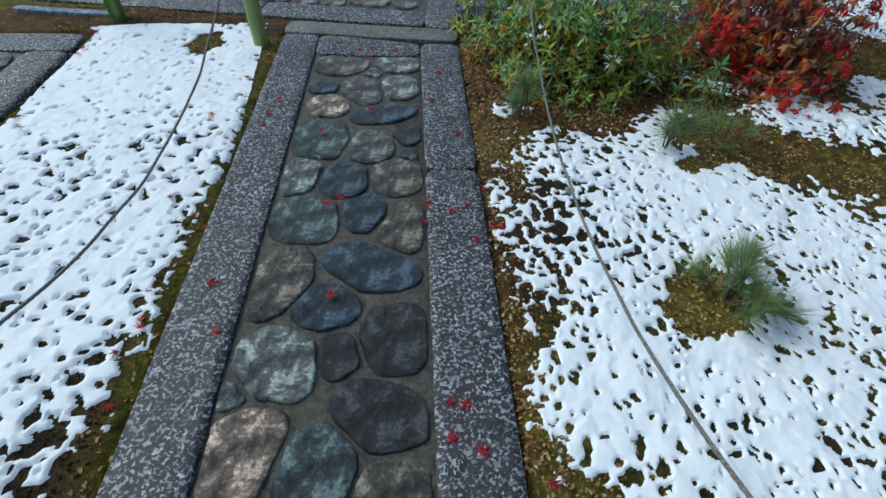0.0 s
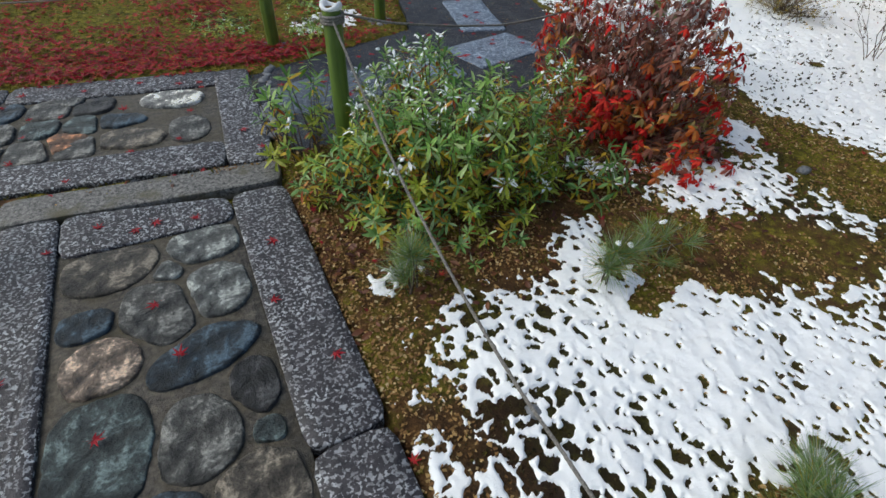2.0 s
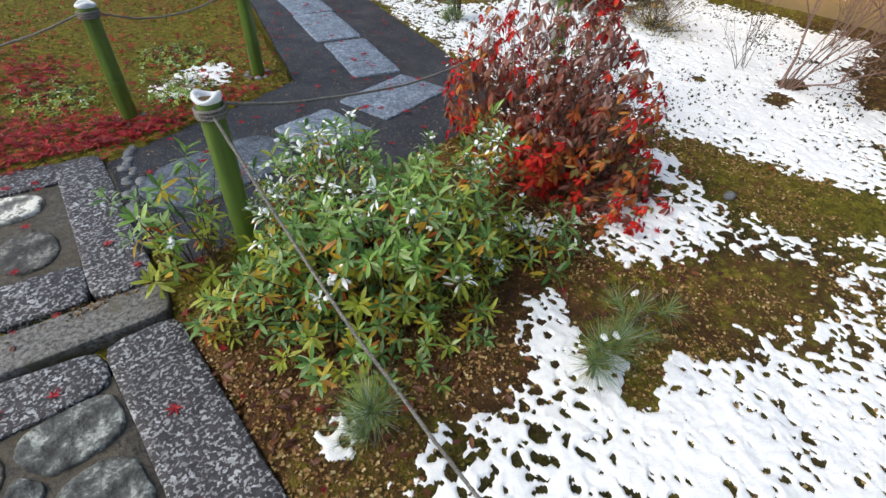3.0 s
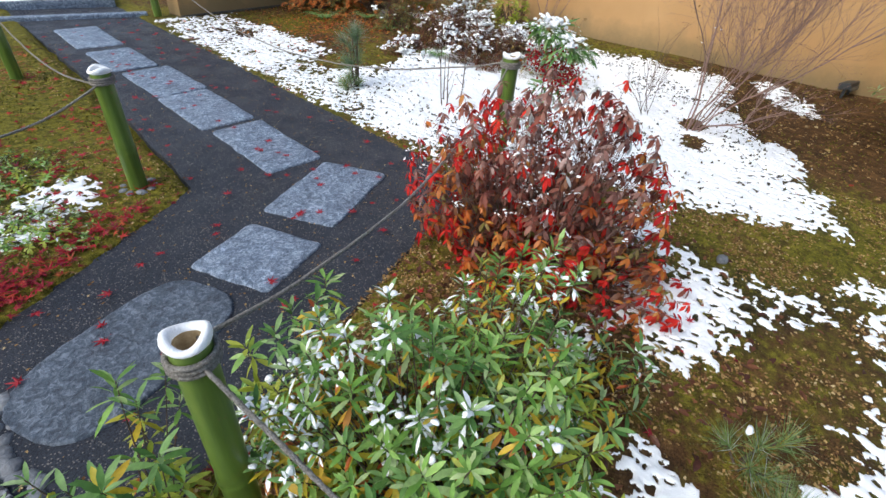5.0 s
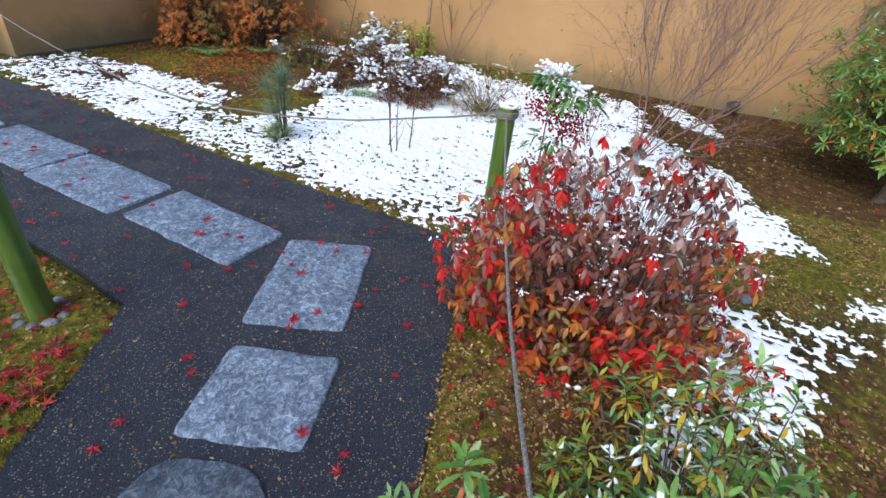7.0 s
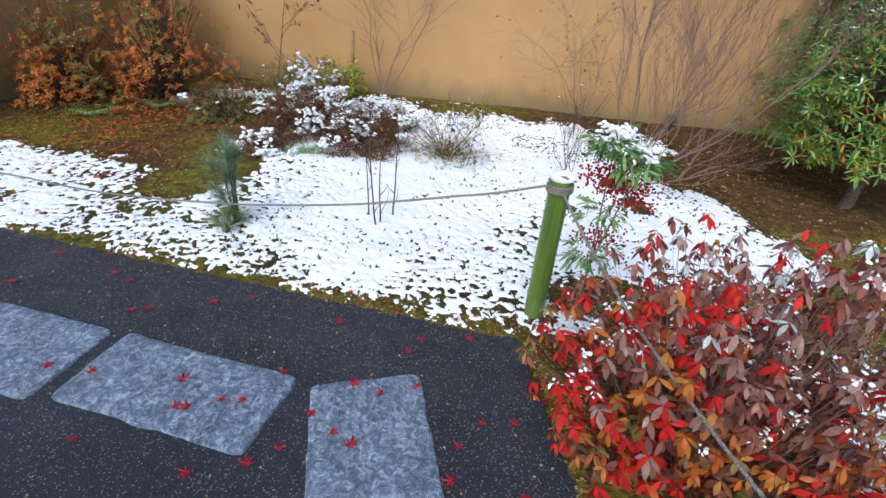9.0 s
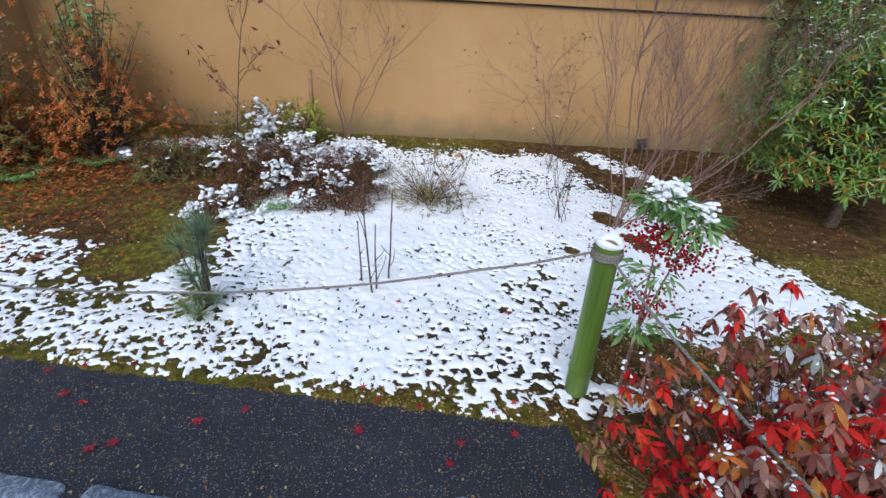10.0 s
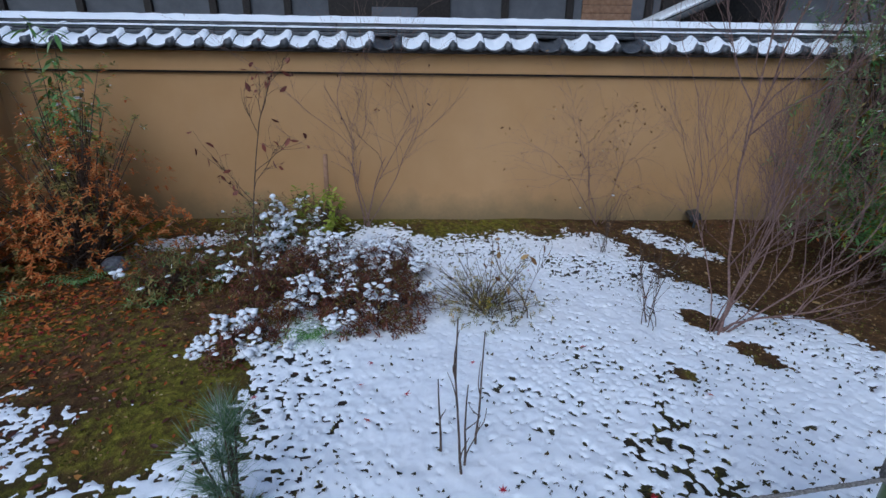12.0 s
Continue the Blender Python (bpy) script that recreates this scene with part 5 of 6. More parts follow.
def bare_plant(name, label, category, at, seed, stems, bark, twigs=None, snow=0, buds=None):
    """Bare stems. Each: way, length, radius, depth, spread, kids, rise."""
    r = np.random.default_rng(seed)
    ob = thing(name, label, category, at)
    ends = []
    for way, length, radius, depth, spread, kids, rise, *more in stems:
        got = grown(r, (r.normal() * 0.035, r.normal() * 0.035, -0.04), way, length, radius, depth, spread, kids, rise, short=more[0] if more else 1.0)
        part("stem", join(got), bark, ob)
        ends += [g[0][-3:].mean(0) for g in got]
    ends = np.array(ends)
    if buds:
        mat, share, size, lab = buds
        on = ends[r.random(len(ends)) < share]
        if len(on):
            along = unit(r.normal(size=on.shape) + np.array([0, 0, -0.8]))
            part("foliage", strew(*LEAF_BROAD, poses(on, along, r.normal(size=on.shape), size * r.uniform(0.6, 1.2, len(on)))), mat, ob, lab, kind="stuff")
    if snow:
        on = ends[r.random(len(ends)) < snow]
        part("snow_cover", strew(*PILLOW, poses(on, unit(r.normal(size=on.shape) * np.array([1, 1, 0.1])), np.tile([0, 0, 1.0], (len(on), 1)), 0.03, 0.015, 0.02)), SNOW, ob, "snow on the twigs", kind="stuff")
    return ob


rs = np.random.default_rng(77)
tree_stems = [((rs.normal() * 0.25 - 0.02, rs.normal() * 0.20 - 0.22, 1.0), rs.uniform(1.1, 1.9), rs.uniform(0.0045, 0.010), 3, 0.5, 6, 0.4) for _ in range(8)]
tree_stems += [((-0.2, -0.75, 0.9), 0.9, 0.009, 3, 0.5, 5, 0.4), ((0.35, -0.6, 1.0), 1.1, 0.009, 3, 0.5, 5, 0.4)]
bare_plant("bare_tree", "bare many-stemmed small tree with grey-brown twigs", "tree", (5.36, 2.22, 0.02), 51, tree_stems, BARK_RED)
bare_plant("bare_shrub", "fan of bare reddish branches against the plaster wall", "shrub", (8.18, 4.36, 0.1), 52, [((-0.1, k * 0.30 + rs.normal() * 0.10, 1.0), rs.uniform(1.2, 1.75), 0.0065, 3, 0.75, 4, 0.2) for k in (-2.2, -1.2, -0.5, 0.2, 0.9, 1.6)], BARK_RED, buds=(LEAF_RUSSET, 0.05, 0.04, "a few dry leaves"))
bare_plant("bare_shrub", "low bare shrub with drooping sprays by the wall", "shrub", (7.66, 1.75, 0.1), 53, [((-0.1, k * 0.55 + rs.normal() * 0.1, 1.0), rs.uniform(0.8, 1.15), 0.005, 3, 0.9, 5, -0.05) for k in (-1.2, -0.4, 0.3, 0.9, 1.5)], BARK_RED, buds=(LITTER, 0.25, 0.035, "dry leaf sprays"))
bare_plant("sapling", "slender sapling with a few withered red-brown leaves", "tree", (6.38, 5.36, 0.15), 54, [((0.0, -0.30, 1.0), 1.6, 0.006, 2, 0.8, 8, 0.3, 0.38), ((-0.1, 0.1, 1.0), 1.0, 0.0045, 1, 0.5, 5, 0.5, 0.5)], BARK, buds=(LEAF_PURPLE, 0.6, 0.06, "withered leaves"))
bare_plant("pale_sapling", "small plant with pale dry leaf tufts", "plant", (5.80, 3.55, 0.02), 55, [((-0.1, -0.1, 1), 0.80, 0.005, 1, 0.6, 5, 0.4, 0.5), ((0, -0.35, 1), 0.7, 0.004, 1, 0.6, 5, 0.4, 0.5), ((0, 0.2, 1), 0.55, 0.004, 1, 0.6, 4, 0.4, 0.5)], BARK, buds=(LITTER, 0.9, 0.06, "pale dry leaves"))
bare_plant("weeds", "short dry stems at the foot of the wall", "plant", (6.9, 2.15, 0.04), 56, [((rs.normal() * 0.3, rs.normal() * 0.3, 1), rs.uniform(0.3, 0.6), 0.003, 1, 0.5, 3, 0.4) for _ in range(8)], BARK, snow=0.1)
bare_plant("weeds", "thin twiggy stems beside the bare tree", "plant", (5.55, 2.62, 0.03), 57, [((rs.normal() * 0.25, rs.normal() * 0.25, 1), rs.uniform(0.4, 0.8), 0.004, 1, 0.5, 4, 0.4) for _ in range(7)], BARK)


def build_pruned_stems():
    """Thorny stumps of a pruned bush standing in the snow."""
    ob = thing("pruned_bush", "bare thorny pruned stems standing in the snow", "plant", (4.54, 4.36, 0.01))
    for lean, length, foot, kids in (((0.0, 0.13, 1), 0.84, (0.02, -0.03, -0.03), 4), ((0.0, 0.05, 1), 0.45, (0.17, 0.03, -0.03), 1), ((0.0, 0.01, 1), 0.66, (0.17, -0.14, -0.03), 3), ((0.0, -0.04, 1), 0.50, (0.06, -0.05, -0.03), 2)):
        r = np.random.default_rng(int(length * 100))
        got = grown(r, foot, lean, length, 0.0065, 0, 0.4, 0, 0.2, 6, 0.05)
        for k in range(kids):
            p = got[0][0].reshape(7, -1, 3).mean(1)
            i = r.integers(1, 6)
            grown(r, p[i], (r.normal() * 0.4, r.normal() * 0.5, 1), r.uniform(0.06, 0.24), 0.004, 0, 0.4, 0, 0.2, 5, 0.1, got)
        part("stem", join(got), BARK, ob)


build_pruned_stems()


def needles(r, shoots, dirs, per, length, spread, mat_parts, ob, thin=0.006):
    place, along = [], []
    for s, d in zip(shoots, dirs):
        for _ in range(per):
            v = unit(d + r.normal(size=3) * spread)
            place.append(s - d * r.random() * 0.05)
            along.append(v)
    place, along = np.array(place), np.array(along)
    v = np.array([(-0.5, 0, 0), (0.5, 0, 0), (0, 0, 0.6), (-0.4, 0.6, 0.02), (0.4, 0.6, 0.02), (0, 1, -0.05)], float) * np.array([thin * 6, 1, thin * 6])
    f = [[0, 1, 4, 3], [3, 4, 5], [1, 2, 4], [2, 0, 3], [2, 3, 5], [4, 2, 5]]
    size = length * r.uniform(0.7, 1.15, len(place))
    which = r.random(len(place))
    for mat, lo, hi, lab in mat_parts:
        on = (which >= lo) & (which < hi)
        m = poses(place[on], along[on], r.normal(size=(on.sum(), 3)), size[on], 0.05 * np.ones(on.sum()), 0.05 * np.ones(on.sum()))
        part("needles", strew(v, f, m), mat, ob, lab, kind="stuff")


def pine(label, at, seed, shoots, height, wide, per, length, spread=0.75, blue=False, snow=2):
    r = np.random.default_rng(seed)
    ob = thing("pine_seedling", label, "pine", at, "young pines in the garden")
    tips = np.column_stack([r.uniform(-1.6, 1.6, shoots) * wide, r.uniform(-1.6, 1.6, shoots) * wide, height * r.uniform(0.35, 1.0, shoots)])
    tips[0] = (0, 0, height)
    part("branchwork", limbs(r, tips, 0.006, 0.003, 0.01), BARK, ob, "short brown stems")
    dirs = unit(tips * np.array([1.3, 1.3, 0.3]) / max(wide, 0.01) * 0.6 + np.array([0, 0, 0.9]))
    needles(r, tips, dirs, per, length, spread, ((NEEDLE_BLUE if blue else NEEDLE, 0, 0.82, "green needles"), (LEAF_YELLOW if not blue else NEEDLE, 0.82, 0.9, "yellowed needles"), (FROSTED, 0.9, 1.01, "frosted needles")), ob)
    on = tips[:snow]
    if snow:
        part("snow_cover", strew(*PILLOW, poses(on + np.array([0, 0, 0.02]) + r.normal(size=on.shape) * 0.02, unit(r.normal(size=on.shape) * np.array([1, 1, 0.2])), np.tile([0, 0, 1.0], (len(on), 1)), 0.045, 0.026, 0.022)), SNOW, ob, "snow caught in the needles", kind="stuff")
    return ob


pine("bushy green pine seedling in a hollow of the snow", (1.34, 0.90, 0.0), 61, 14, 0.19, 0.085, 150, 0.13, 0.6, snow=2)
pine("single-tufted pine seedling with yellow lower needles", (0.84, 2.30, 0.0), 62, 4, 0.24, 0.03, 170, 0.15, 0.7, snow=0)
pine("pine seedling with snow caught in its needles", (1.58, 1.93, 0.0), 63, 4, 0.20, 0.035, 170, 0.15, 0.7, snow=2)
pine("thin pine seedling beside a tufted one", (1.90, 1.92, 0.0), 64, 5, 0.16, 0.06, 80, 0.12, 0.7, snow=1)
pine("upright blue-green pine sapling in the snow", (4.56, 5.26, 0.03), 65, 12, 0.50, 0.05, 90, 0.17, 0.6, True, snow=1)
pine("dull green pine seedling at the edge of the bed", (4.50, 5.30, 0.02), 66, 5, 0.10, 0.06, 150, 0.12, 0.8, snow=0)


def build_nandina():
    r = np.random.default_rng(71)
    ob = thing("nandina", "nandina with snow-capped leaves and hanging red berries", "shrub", (3.56, 3.22, 0))
    heads = (np.array([0.02, 0.02, 0.96]), np.array([-0.02, -0.10, 0.88]), np.array([0.02, -0.02, 0.62]), np.array([-0.06, 0.06, 0.45]))
    part("branchwork", join([tube(np.array([(0.0, 0.02, -0.03), (0.01 + r.normal() * 0.02, 0, 0.3), h]), (0.008, 0.006, 0.003), 6, False) for h in heads]), BARK_RED, ob, "thin reddish canes")
    place, along, size = [], [], []
    fruit = []
    for k, h in enumerate(heads):
        n = 30 if k < 2 else 15
        for i in range(n):
            a, e = r.uniform(0, 6.28), r.uniform(-0.2, 0.7)
            d = np.array([math.cos(a) * math.cos(e), math.sin(a) * math.cos(e), math.sin(e)])
            q = h + d * r.uniform(0.02, 0.11)
            for _ in range(5):
                place.append(q + r.normal(size=3) * 0.012)
                along.append(unit(d + r.normal(size=3) * 0.5 + np.array([0, 0, -0.45])))
                size.append(r.uniform(0.055, 0.085))
        if k < 3:
            fruit.append([])
            for _ in range((300, 260, 170)[k]):
                q = h + np.array([r.normal() * 0.055, r.normal() * 0.06, -0.13 + r.normal() * 0.04])
                fruit[k].append(q)
    place, along, size = np.array(place), np.array(along), np.array(size)
    part("foliage", strew(*LEAF, poses(place, along, np.tile([0, 0, 1.0], (len(place), 1)) + r.normal(size=place.shape) * 0.3, size)), LEAF_GREEN, ob, "slender green leaflets", kind="stuff")
    for k in range(3):
        q = np.array(fruit[k])
        m = np.tile(np.eye(4), (len(q), 1, 1))
        m[:, :3, :3] *= 0.0062
        m[:, :3, 3] = q
        part("berry_cluster", strew(*BALL, m), BERRY, ob, "hanging cluster of red berries", kind="stuff")
    on = (place[:, 2] > 0.95) & (r.random(len(place)) < 0.5)
    bits = [strew(*PILLOW, poses(place[on] + np.array([0, 0, 0.010]), unit(along[on] * np.array([1, 1, 0.3])), np.tile([0, 0, 1.0], (on.sum(), 1)), 0.024, 0.013, 0.018))]
    top = np.concatenate([h + np.column_stack([r.normal(size=60) * 0.036, r.normal(size=60) * 0.042, 0.045 + r.random(60) * 0.05]) for h in heads[:2]])
    bits.append(strew(*PILLOW, poses(top, unit(r.normal(size=top.shape) * np.array([1, 1, 0.1])), np.tile([0, 0, 1.0], (len(top), 1)) + r.normal(size=top.shape) * 0.4, 0.028, 0.022, 0.032)))
    part("snow_cover", join(bits), SNOW, ob, "cap of snow on the top leaves", kind="stuff")


build_nandina()


def fern(at, seed, size=0.3):
    r = np.random.default_rng(seed)
    ob = thing("fern", "small green fern among fallen leaves", "fern", at, "ferns in the bed")
    for k in range(9):
        a = k * 0.7 + r.uniform(-0.2, 0.2)
        out = np.array([math.cos(a), math.sin(a), 0])
        t = np.linspace(0, 1, 12)[:, None]
        spine = out * size * t + np.array([0, 0, 1]) * (size * (0.75 * t - 0.62 * t * t))
        side = np.cross(out, [0, 0, 1])
        pl = np.repeat(spine[1:], 2, 0)
        al = np.concatenate([[side + out * 0.5, -side + out * 0.5] for _ in range(11)])
        sz = np.repeat(size * 0.26 * (1 - t[1:, 0] * 0.75), 2)
        part("frond", join([tube(spine, 0.0015, 3, False), strew(*LEAF_LONG, poses(pl, al, np.tile([0, 0, 1.0], (len(pl), 1)), sz))]), LEAF_GREEN, ob)


fern((5.80, 4.98, 0.12), 81, 0.24)
fern((6.75, 7.25, 0.08), 82, 0.34)
fern((7.1, 6.75, 0.1), 83, 0.26)

# ---- bamboo posts and ropes ----
def bamboo_post(label, at, height, radius=0.05, material=BAMBOO, snowy=True, nodes=(0.30,), hollow=True, lean=(0, 0)):
    """A cut culm: swollen nodes, a hollow pale mouth, rope turns under the rim and snow on it."""
    post = thing("bamboo_post", label, "post", at, "bamboo posts of the rope fence")
    post.matrix_basis = pose(*at, lean[0], lean[1], 0)
    zs = [-0.15]
    rs_ = [1.0]
    for n in nodes:
        zs += [n - 0.022, n - 0.006, n, n + 0.006, n + 0.03]
        rs_ += [1.0, 1.06, 1.0, 1.055, 0.985]
    zs += [height - 0.03, height - 0.004, height]
    rs_ += [0.985, 0.985, 0.955]
    k = 20
    a = np.arange(k) * 2 * math.pi / k
    v, f = [], []
    for z, s in zip(zs, rs_):
        v += [(math.cos(t) * radius * s * (1 + 0.012 * math.sin(2 * t)), math.sin(t) * radius * s, z) for t in a]
    m = len(zs)
    f = [[i * k + j, i * k + (j + 1) % k, (i + 1) * k + (j + 1) % k, (i + 1) * k + j] for i in range(m - 1) for j in range(k)]
    part("culm", (v, f), material, post, "smooth green bamboo culm")
    inner = radius * 0.76
    w = []
    for s, z in ((radius * 0.955, height), (inner * 1.04, height + 0.001), (inner, height - 0.004), (inner * 0.96, height - 0.055)):
        w += [(math.cos(t) * s, math.sin(t) * s, z) for t in a]
    g = [[i * k + j, i * k + (j + 1) % k, (i + 1) * k + (j + 1) % k, (i + 1) * k + j] for i in range(3) for j in range(k)]
    g.append([3 * k + j for j in range(k)])
    part("mouth", (w, g), CUT, post, "pale hollow cut end")
    if snowy:
        r = np.random.default_rng(abs(int(at[0] * 100)) + 7)
        u = []
        for q, z in ((1.03, 0.0), (1.14, 0.012), (1.08, 0.026), (0.92, 0.031), (0.72, 0.024), (0.66, 0.006)):
            u += [(math.cos(t) * radius * q * (1 + 0.02 * math.sin(3 * t + at[0]) + r.normal() * 0.02), math.sin(t) * radius * q * (1 + 0.04 * math.cos(2 * t) + r.normal() * 0.012), height - 0.004 + z * (0.75 + 0.35 * math.sin(t * 2 + at[1]))) for t in a]
        h = [[i * k + j, i * k + (j + 1) % k, (i + 1) * k + (j + 1) % k, (i + 1) * k + j] for i in range(5) for j in range(k)]
        part("snow_rim", (u, h), SNOW, post, "ring of snow on the rim")
    turns = []
    for i in range(70):
        t = i * 2 * math.pi / 22
        turns.append((math.cos(t) * (radius + 0.006), math.sin(t) * (radius + 0.006), height - 0.062 + 0.013 * t / 6.28))
    part("rope_binding", tube(turns, 0.0065, 6), ROPE, post, "brown rope wound round the top")
    return post


def rope(label, a, b, sag, radius=0.0055):
    """A twisted three-strand rope that hangs between two posts."""
    a, b = np.array(a, float), np.array(b, float)
    length = np.linalg.norm(b - a)
    n = int(length / 0.012)
    t = np.linspace(0, 1, n)[:, None]
    p = a + (b - a) * t
    p[:, 2] -= (4 * sag * t * (1 - t))[:, 0]
    p += np.column_stack([(vnoise(t[:, 0] * length, t[:, 0] * 0, 0.2, 3) - 0.5) * 0.01, t[:, 0] * 0, (vnoise(t[:, 0] * length, t[:, 0] * 0 + 5, 0.25, 4) - 0.5) * 0.012])
    d = unit(np.gradient(p, axis=0))
    x = unit(np.cross(d, [0, 0, 1.0]))
    y = np.cross(d, x)
    k = 9
    ang = np.arange(k) * 2 * math.pi / k
    tw = (t * length * 95)
    rad = radius * (1 + 0.20 * np.cos(3 * (ang[None] - tw)))
    v = p[:, None] + x[:, None] * (np.cos(ang)[None] * rad)[..., None] + y[:, None] * (np.sin(ang)[None] * rad)[..., None]
    f = [[i * k + j, i * k + (j + 1) % k, (i + 1) * k + (j + 1) % k, (i + 1) * k + j] for i in range(n - 1) for j in range(k)]
    f += [list(range(k))[::-1], [(n - 1) * k + j for j in range(k)]]
    ob = new("rope", mesh_of("rope", v.reshape(-1, 3), f, ROPE))
    tagged(ob, label, "rope", "ropes of the fence")
    return ob


bamboo_post("pale yellow-green bamboo post at the kerb", (-0.74, 3.40, 0), 0.76, 0.05, BAMBOO_PALE, True, (0.30, 0.58))
bamboo_post("green bamboo post by the side path", (-1.80, 3.86, 0), 0.76, 0.052, BAMBOO, True, (0.35,))
bamboo_post("green bamboo post with a snowy rim among the evergreen leaves", (0.995, 3.265, 0), 0.82, 0.043, BAMBOO, True, (0.34,))
bamboo_post("green bamboo post on the mossy island by the crossing", (1.18, 5.12, 0), 0.70, 0.048, BAMBOO, True, (0.28,))
bamboo_post("green bamboo post at the corner of the mossy island", (2.20, 5.28, 0), 0.70, 0.05, BAMBOO, True, (0.26,))
bamboo_post("thick green bamboo post beside the nandina", (3.58, 3.455, 0), 0.80, 0.052, BAMBOO, True, (0.16,))
bamboo_post("green bamboo post at the far end of the asphalt", (5.50, 9.10, 0), 0.75, 0.05, BAMBOO, True, (0.3,))
bamboo_post("green bamboo post further back on the mossy island", (2.97, 7.8, 0), 0.66, 0.048, BAMBOO, True, (0.3,))
bamboo_post("pale bamboo post further back along the path", (-1.15, 0.04, 0), 0.78, 0.05, BAMBOO_PALE, True, (0.3,))
bamboo_post("bamboo post further back beside the path", (0.64, -0.32, 0), 0.78, 0.05, BAMBOO, True, (0.3,))
bamboo_post("green bamboo post at the far side of the crossing path", (-1.6, 6.15, 0), 0.60, 0.048, BAMBOO, True, (0.3,))
rope("rope sagging beside the cobbled path over the snow", (-0.74, 3.36, 0.71), (-1.14, 0.10, 0.74), 0.48)
rope("taut rope beside the cobbled path over the thin snow", (0.985, 3.225, 0.775), (0.63, -0.27, 0.735), 0.50)
rope("rope along the asphalt from post to post", (1.025, 3.275, 0.79), (3.55, 3.455, 0.755), 0.20)
rope("rope in front of the snowy bed", (3.60, 3.49, 0.755), (5.52, 9.06, 0.68), 0.47)
rope("rope across the mossy island", (1.15, 5.13, 0.66), (-1.57, 6.13, 0.52), 0.22)
rope("rope between two posts of the mossy island", (1.21, 5.14, 0.655), (2.17, 5.27, 0.65), 0.10)
rope("rope along the edge of the mossy island", (2.22, 5.31, 0.63), (2.96, 7.75, 0.60), 0.17)


# ---- small things on the ground ----
def build_spotlight():
    lamp = thing("garden_spotlight", "dark metal garden spotlight on a low stand by the wall", "lamp", (7.40, 0.68, 0.02), turn=-30)
    body = box_bm(0.24, 0.12, 0.07, 0.010)
    part("housing", body, METAL_DARK, lamp, "", False, pose(0, 0, 0.135, -14))
    part("lens", box_bm(0.21, 0.006, 0.045, 0.002), GLASS, lamp, "dark glass", False, pose(0, -0.064, 0.131, -14))
    for s in (-1, 1):
        part("leg", box_bm(0.014, 0.03, 0.15, 0.003), METAL_DARK, lamp, at=pose(s * 0.08, 0, 0.0))
    part("base_plate", box_bm(0.22, 0.09, 0.012, 0.003), METAL_DARK, lamp, at=pose(0, 0, 0.0))


build_spotlight()


def pebble(label, at, size, seed, group, flat=0.6):
    bm = bmesh.new()
    bmesh.ops.create_icosphere(bm, subdivisions=2, radius=size)
    for p in bm.verts:
        d = p.co.normalized()
        p.co = Vector((p.co.x * 1.15, p.co.y * 0.9, p.co.z * flat)) * (1 + 0.25 * noise.noise(d * 1.4 + Vector((seed, 0, 0))))
    ob = part("stone", bm, STONE, None, label)
    ob.matrix_basis = pose(*at, 0, 0, seed * 57)
    tagged(ob, category="stone", group=group)


rp = random.Random(12)
for i in range(26):
    t = i / 25
    pebble("small blue-grey stone in the drain gap", (0.90 + 0.10 * t - 0.16 * (1 - t) + rp.uniform(-0.03, 0.05), 3.80 + 1.0 * t, -0.005), rp.uniform(0.022, 0.042), i, "stones between path and asphalt")
for i in range(9):
    a = i * 0.7
    pebble("rounded grey stone packed round a post", (2.20 + math.cos(a) * 0.09, 5.28 + math.sin(a) * 0.09, 0.012), rp.uniform(0.018, 0.034), 40 + i, "stones round the post")
for i in range(6):
    a = i * 1.05
    pebble("rounded grey stone packed round a post", (1.18 + math.cos(a) * 0.08, 5.12 + math.sin(a) * 0.08, 0.012), rp.uniform(0.018, 0.03), 60 + i, "stones round the post")
pebble("pink-brown stone lying in the moss", (3.25, 1.97, 0.02), 0.035, 3, "loose stones", 0.7)
pebble("dark blue stone at the snow's edge", (0.93, 1.62, 0.015), 0.03, 5, "loose stones", 0.7)
pebble("grey boulder under the azaleas", (7.40, 6.60, 0.10), 0.10, 8, "loose stones", 0.9)


def build_gate_steps():
    for label, (x, y, w, d, z), snowy in (("granite sill across the end of the asphalt", (4.75, 9.72, 1.7, 0.12, 0.05), False), ("snow-covered stone step before the gate", (4.9, 10.75, 1.9, 0.5, 0.10), True), ("stone threshold beyond the step", (5.2, 11.7, 2.4, 0.6, 0.16), True)):
        ob = part("stone_step", box_bm(w, d, z + 0.05, 0.012), GRANITE, None, label)
        ob.matrix_basis = pose(x, y, -0.05, 0, 0, -32)
        tagged(ob, category="step", group="steps before the gate")
        if snowy:
            n, m = 40, 14
            xs, ys = np.meshgrid(np.linspace(-w / 2 + 0.02, w / 2 - 0.02, n), np.linspace(-d / 2 + 0.02, d / 2 - 0.02, m))
            h = z + 0.022 * np.clip(np.minimum(w / 2 - np.abs(xs), d / 2 - np.abs(ys)) / 0.06, 0, 1) + (fbm(xs, ys, 0.2, 4) - 0.5) * 0.02
            i = (np.arange(m - 1)[:, None] * n + np.arange(n - 1)[None]).ravel()
            sn = new("snow", mesh_of("snow", np.column_stack([xs.ravel(), ys.ravel(), h.ravel()]), np.column_stack([i, i + 1, i + n + 1, i + n]), SNOW))
            sn.matrix_basis = pose(x, y, 0, 0, 0, -32)
            tagged(sn, "smooth snow lying on a stone step", "snow", kind="stuff")


build_gate_steps()


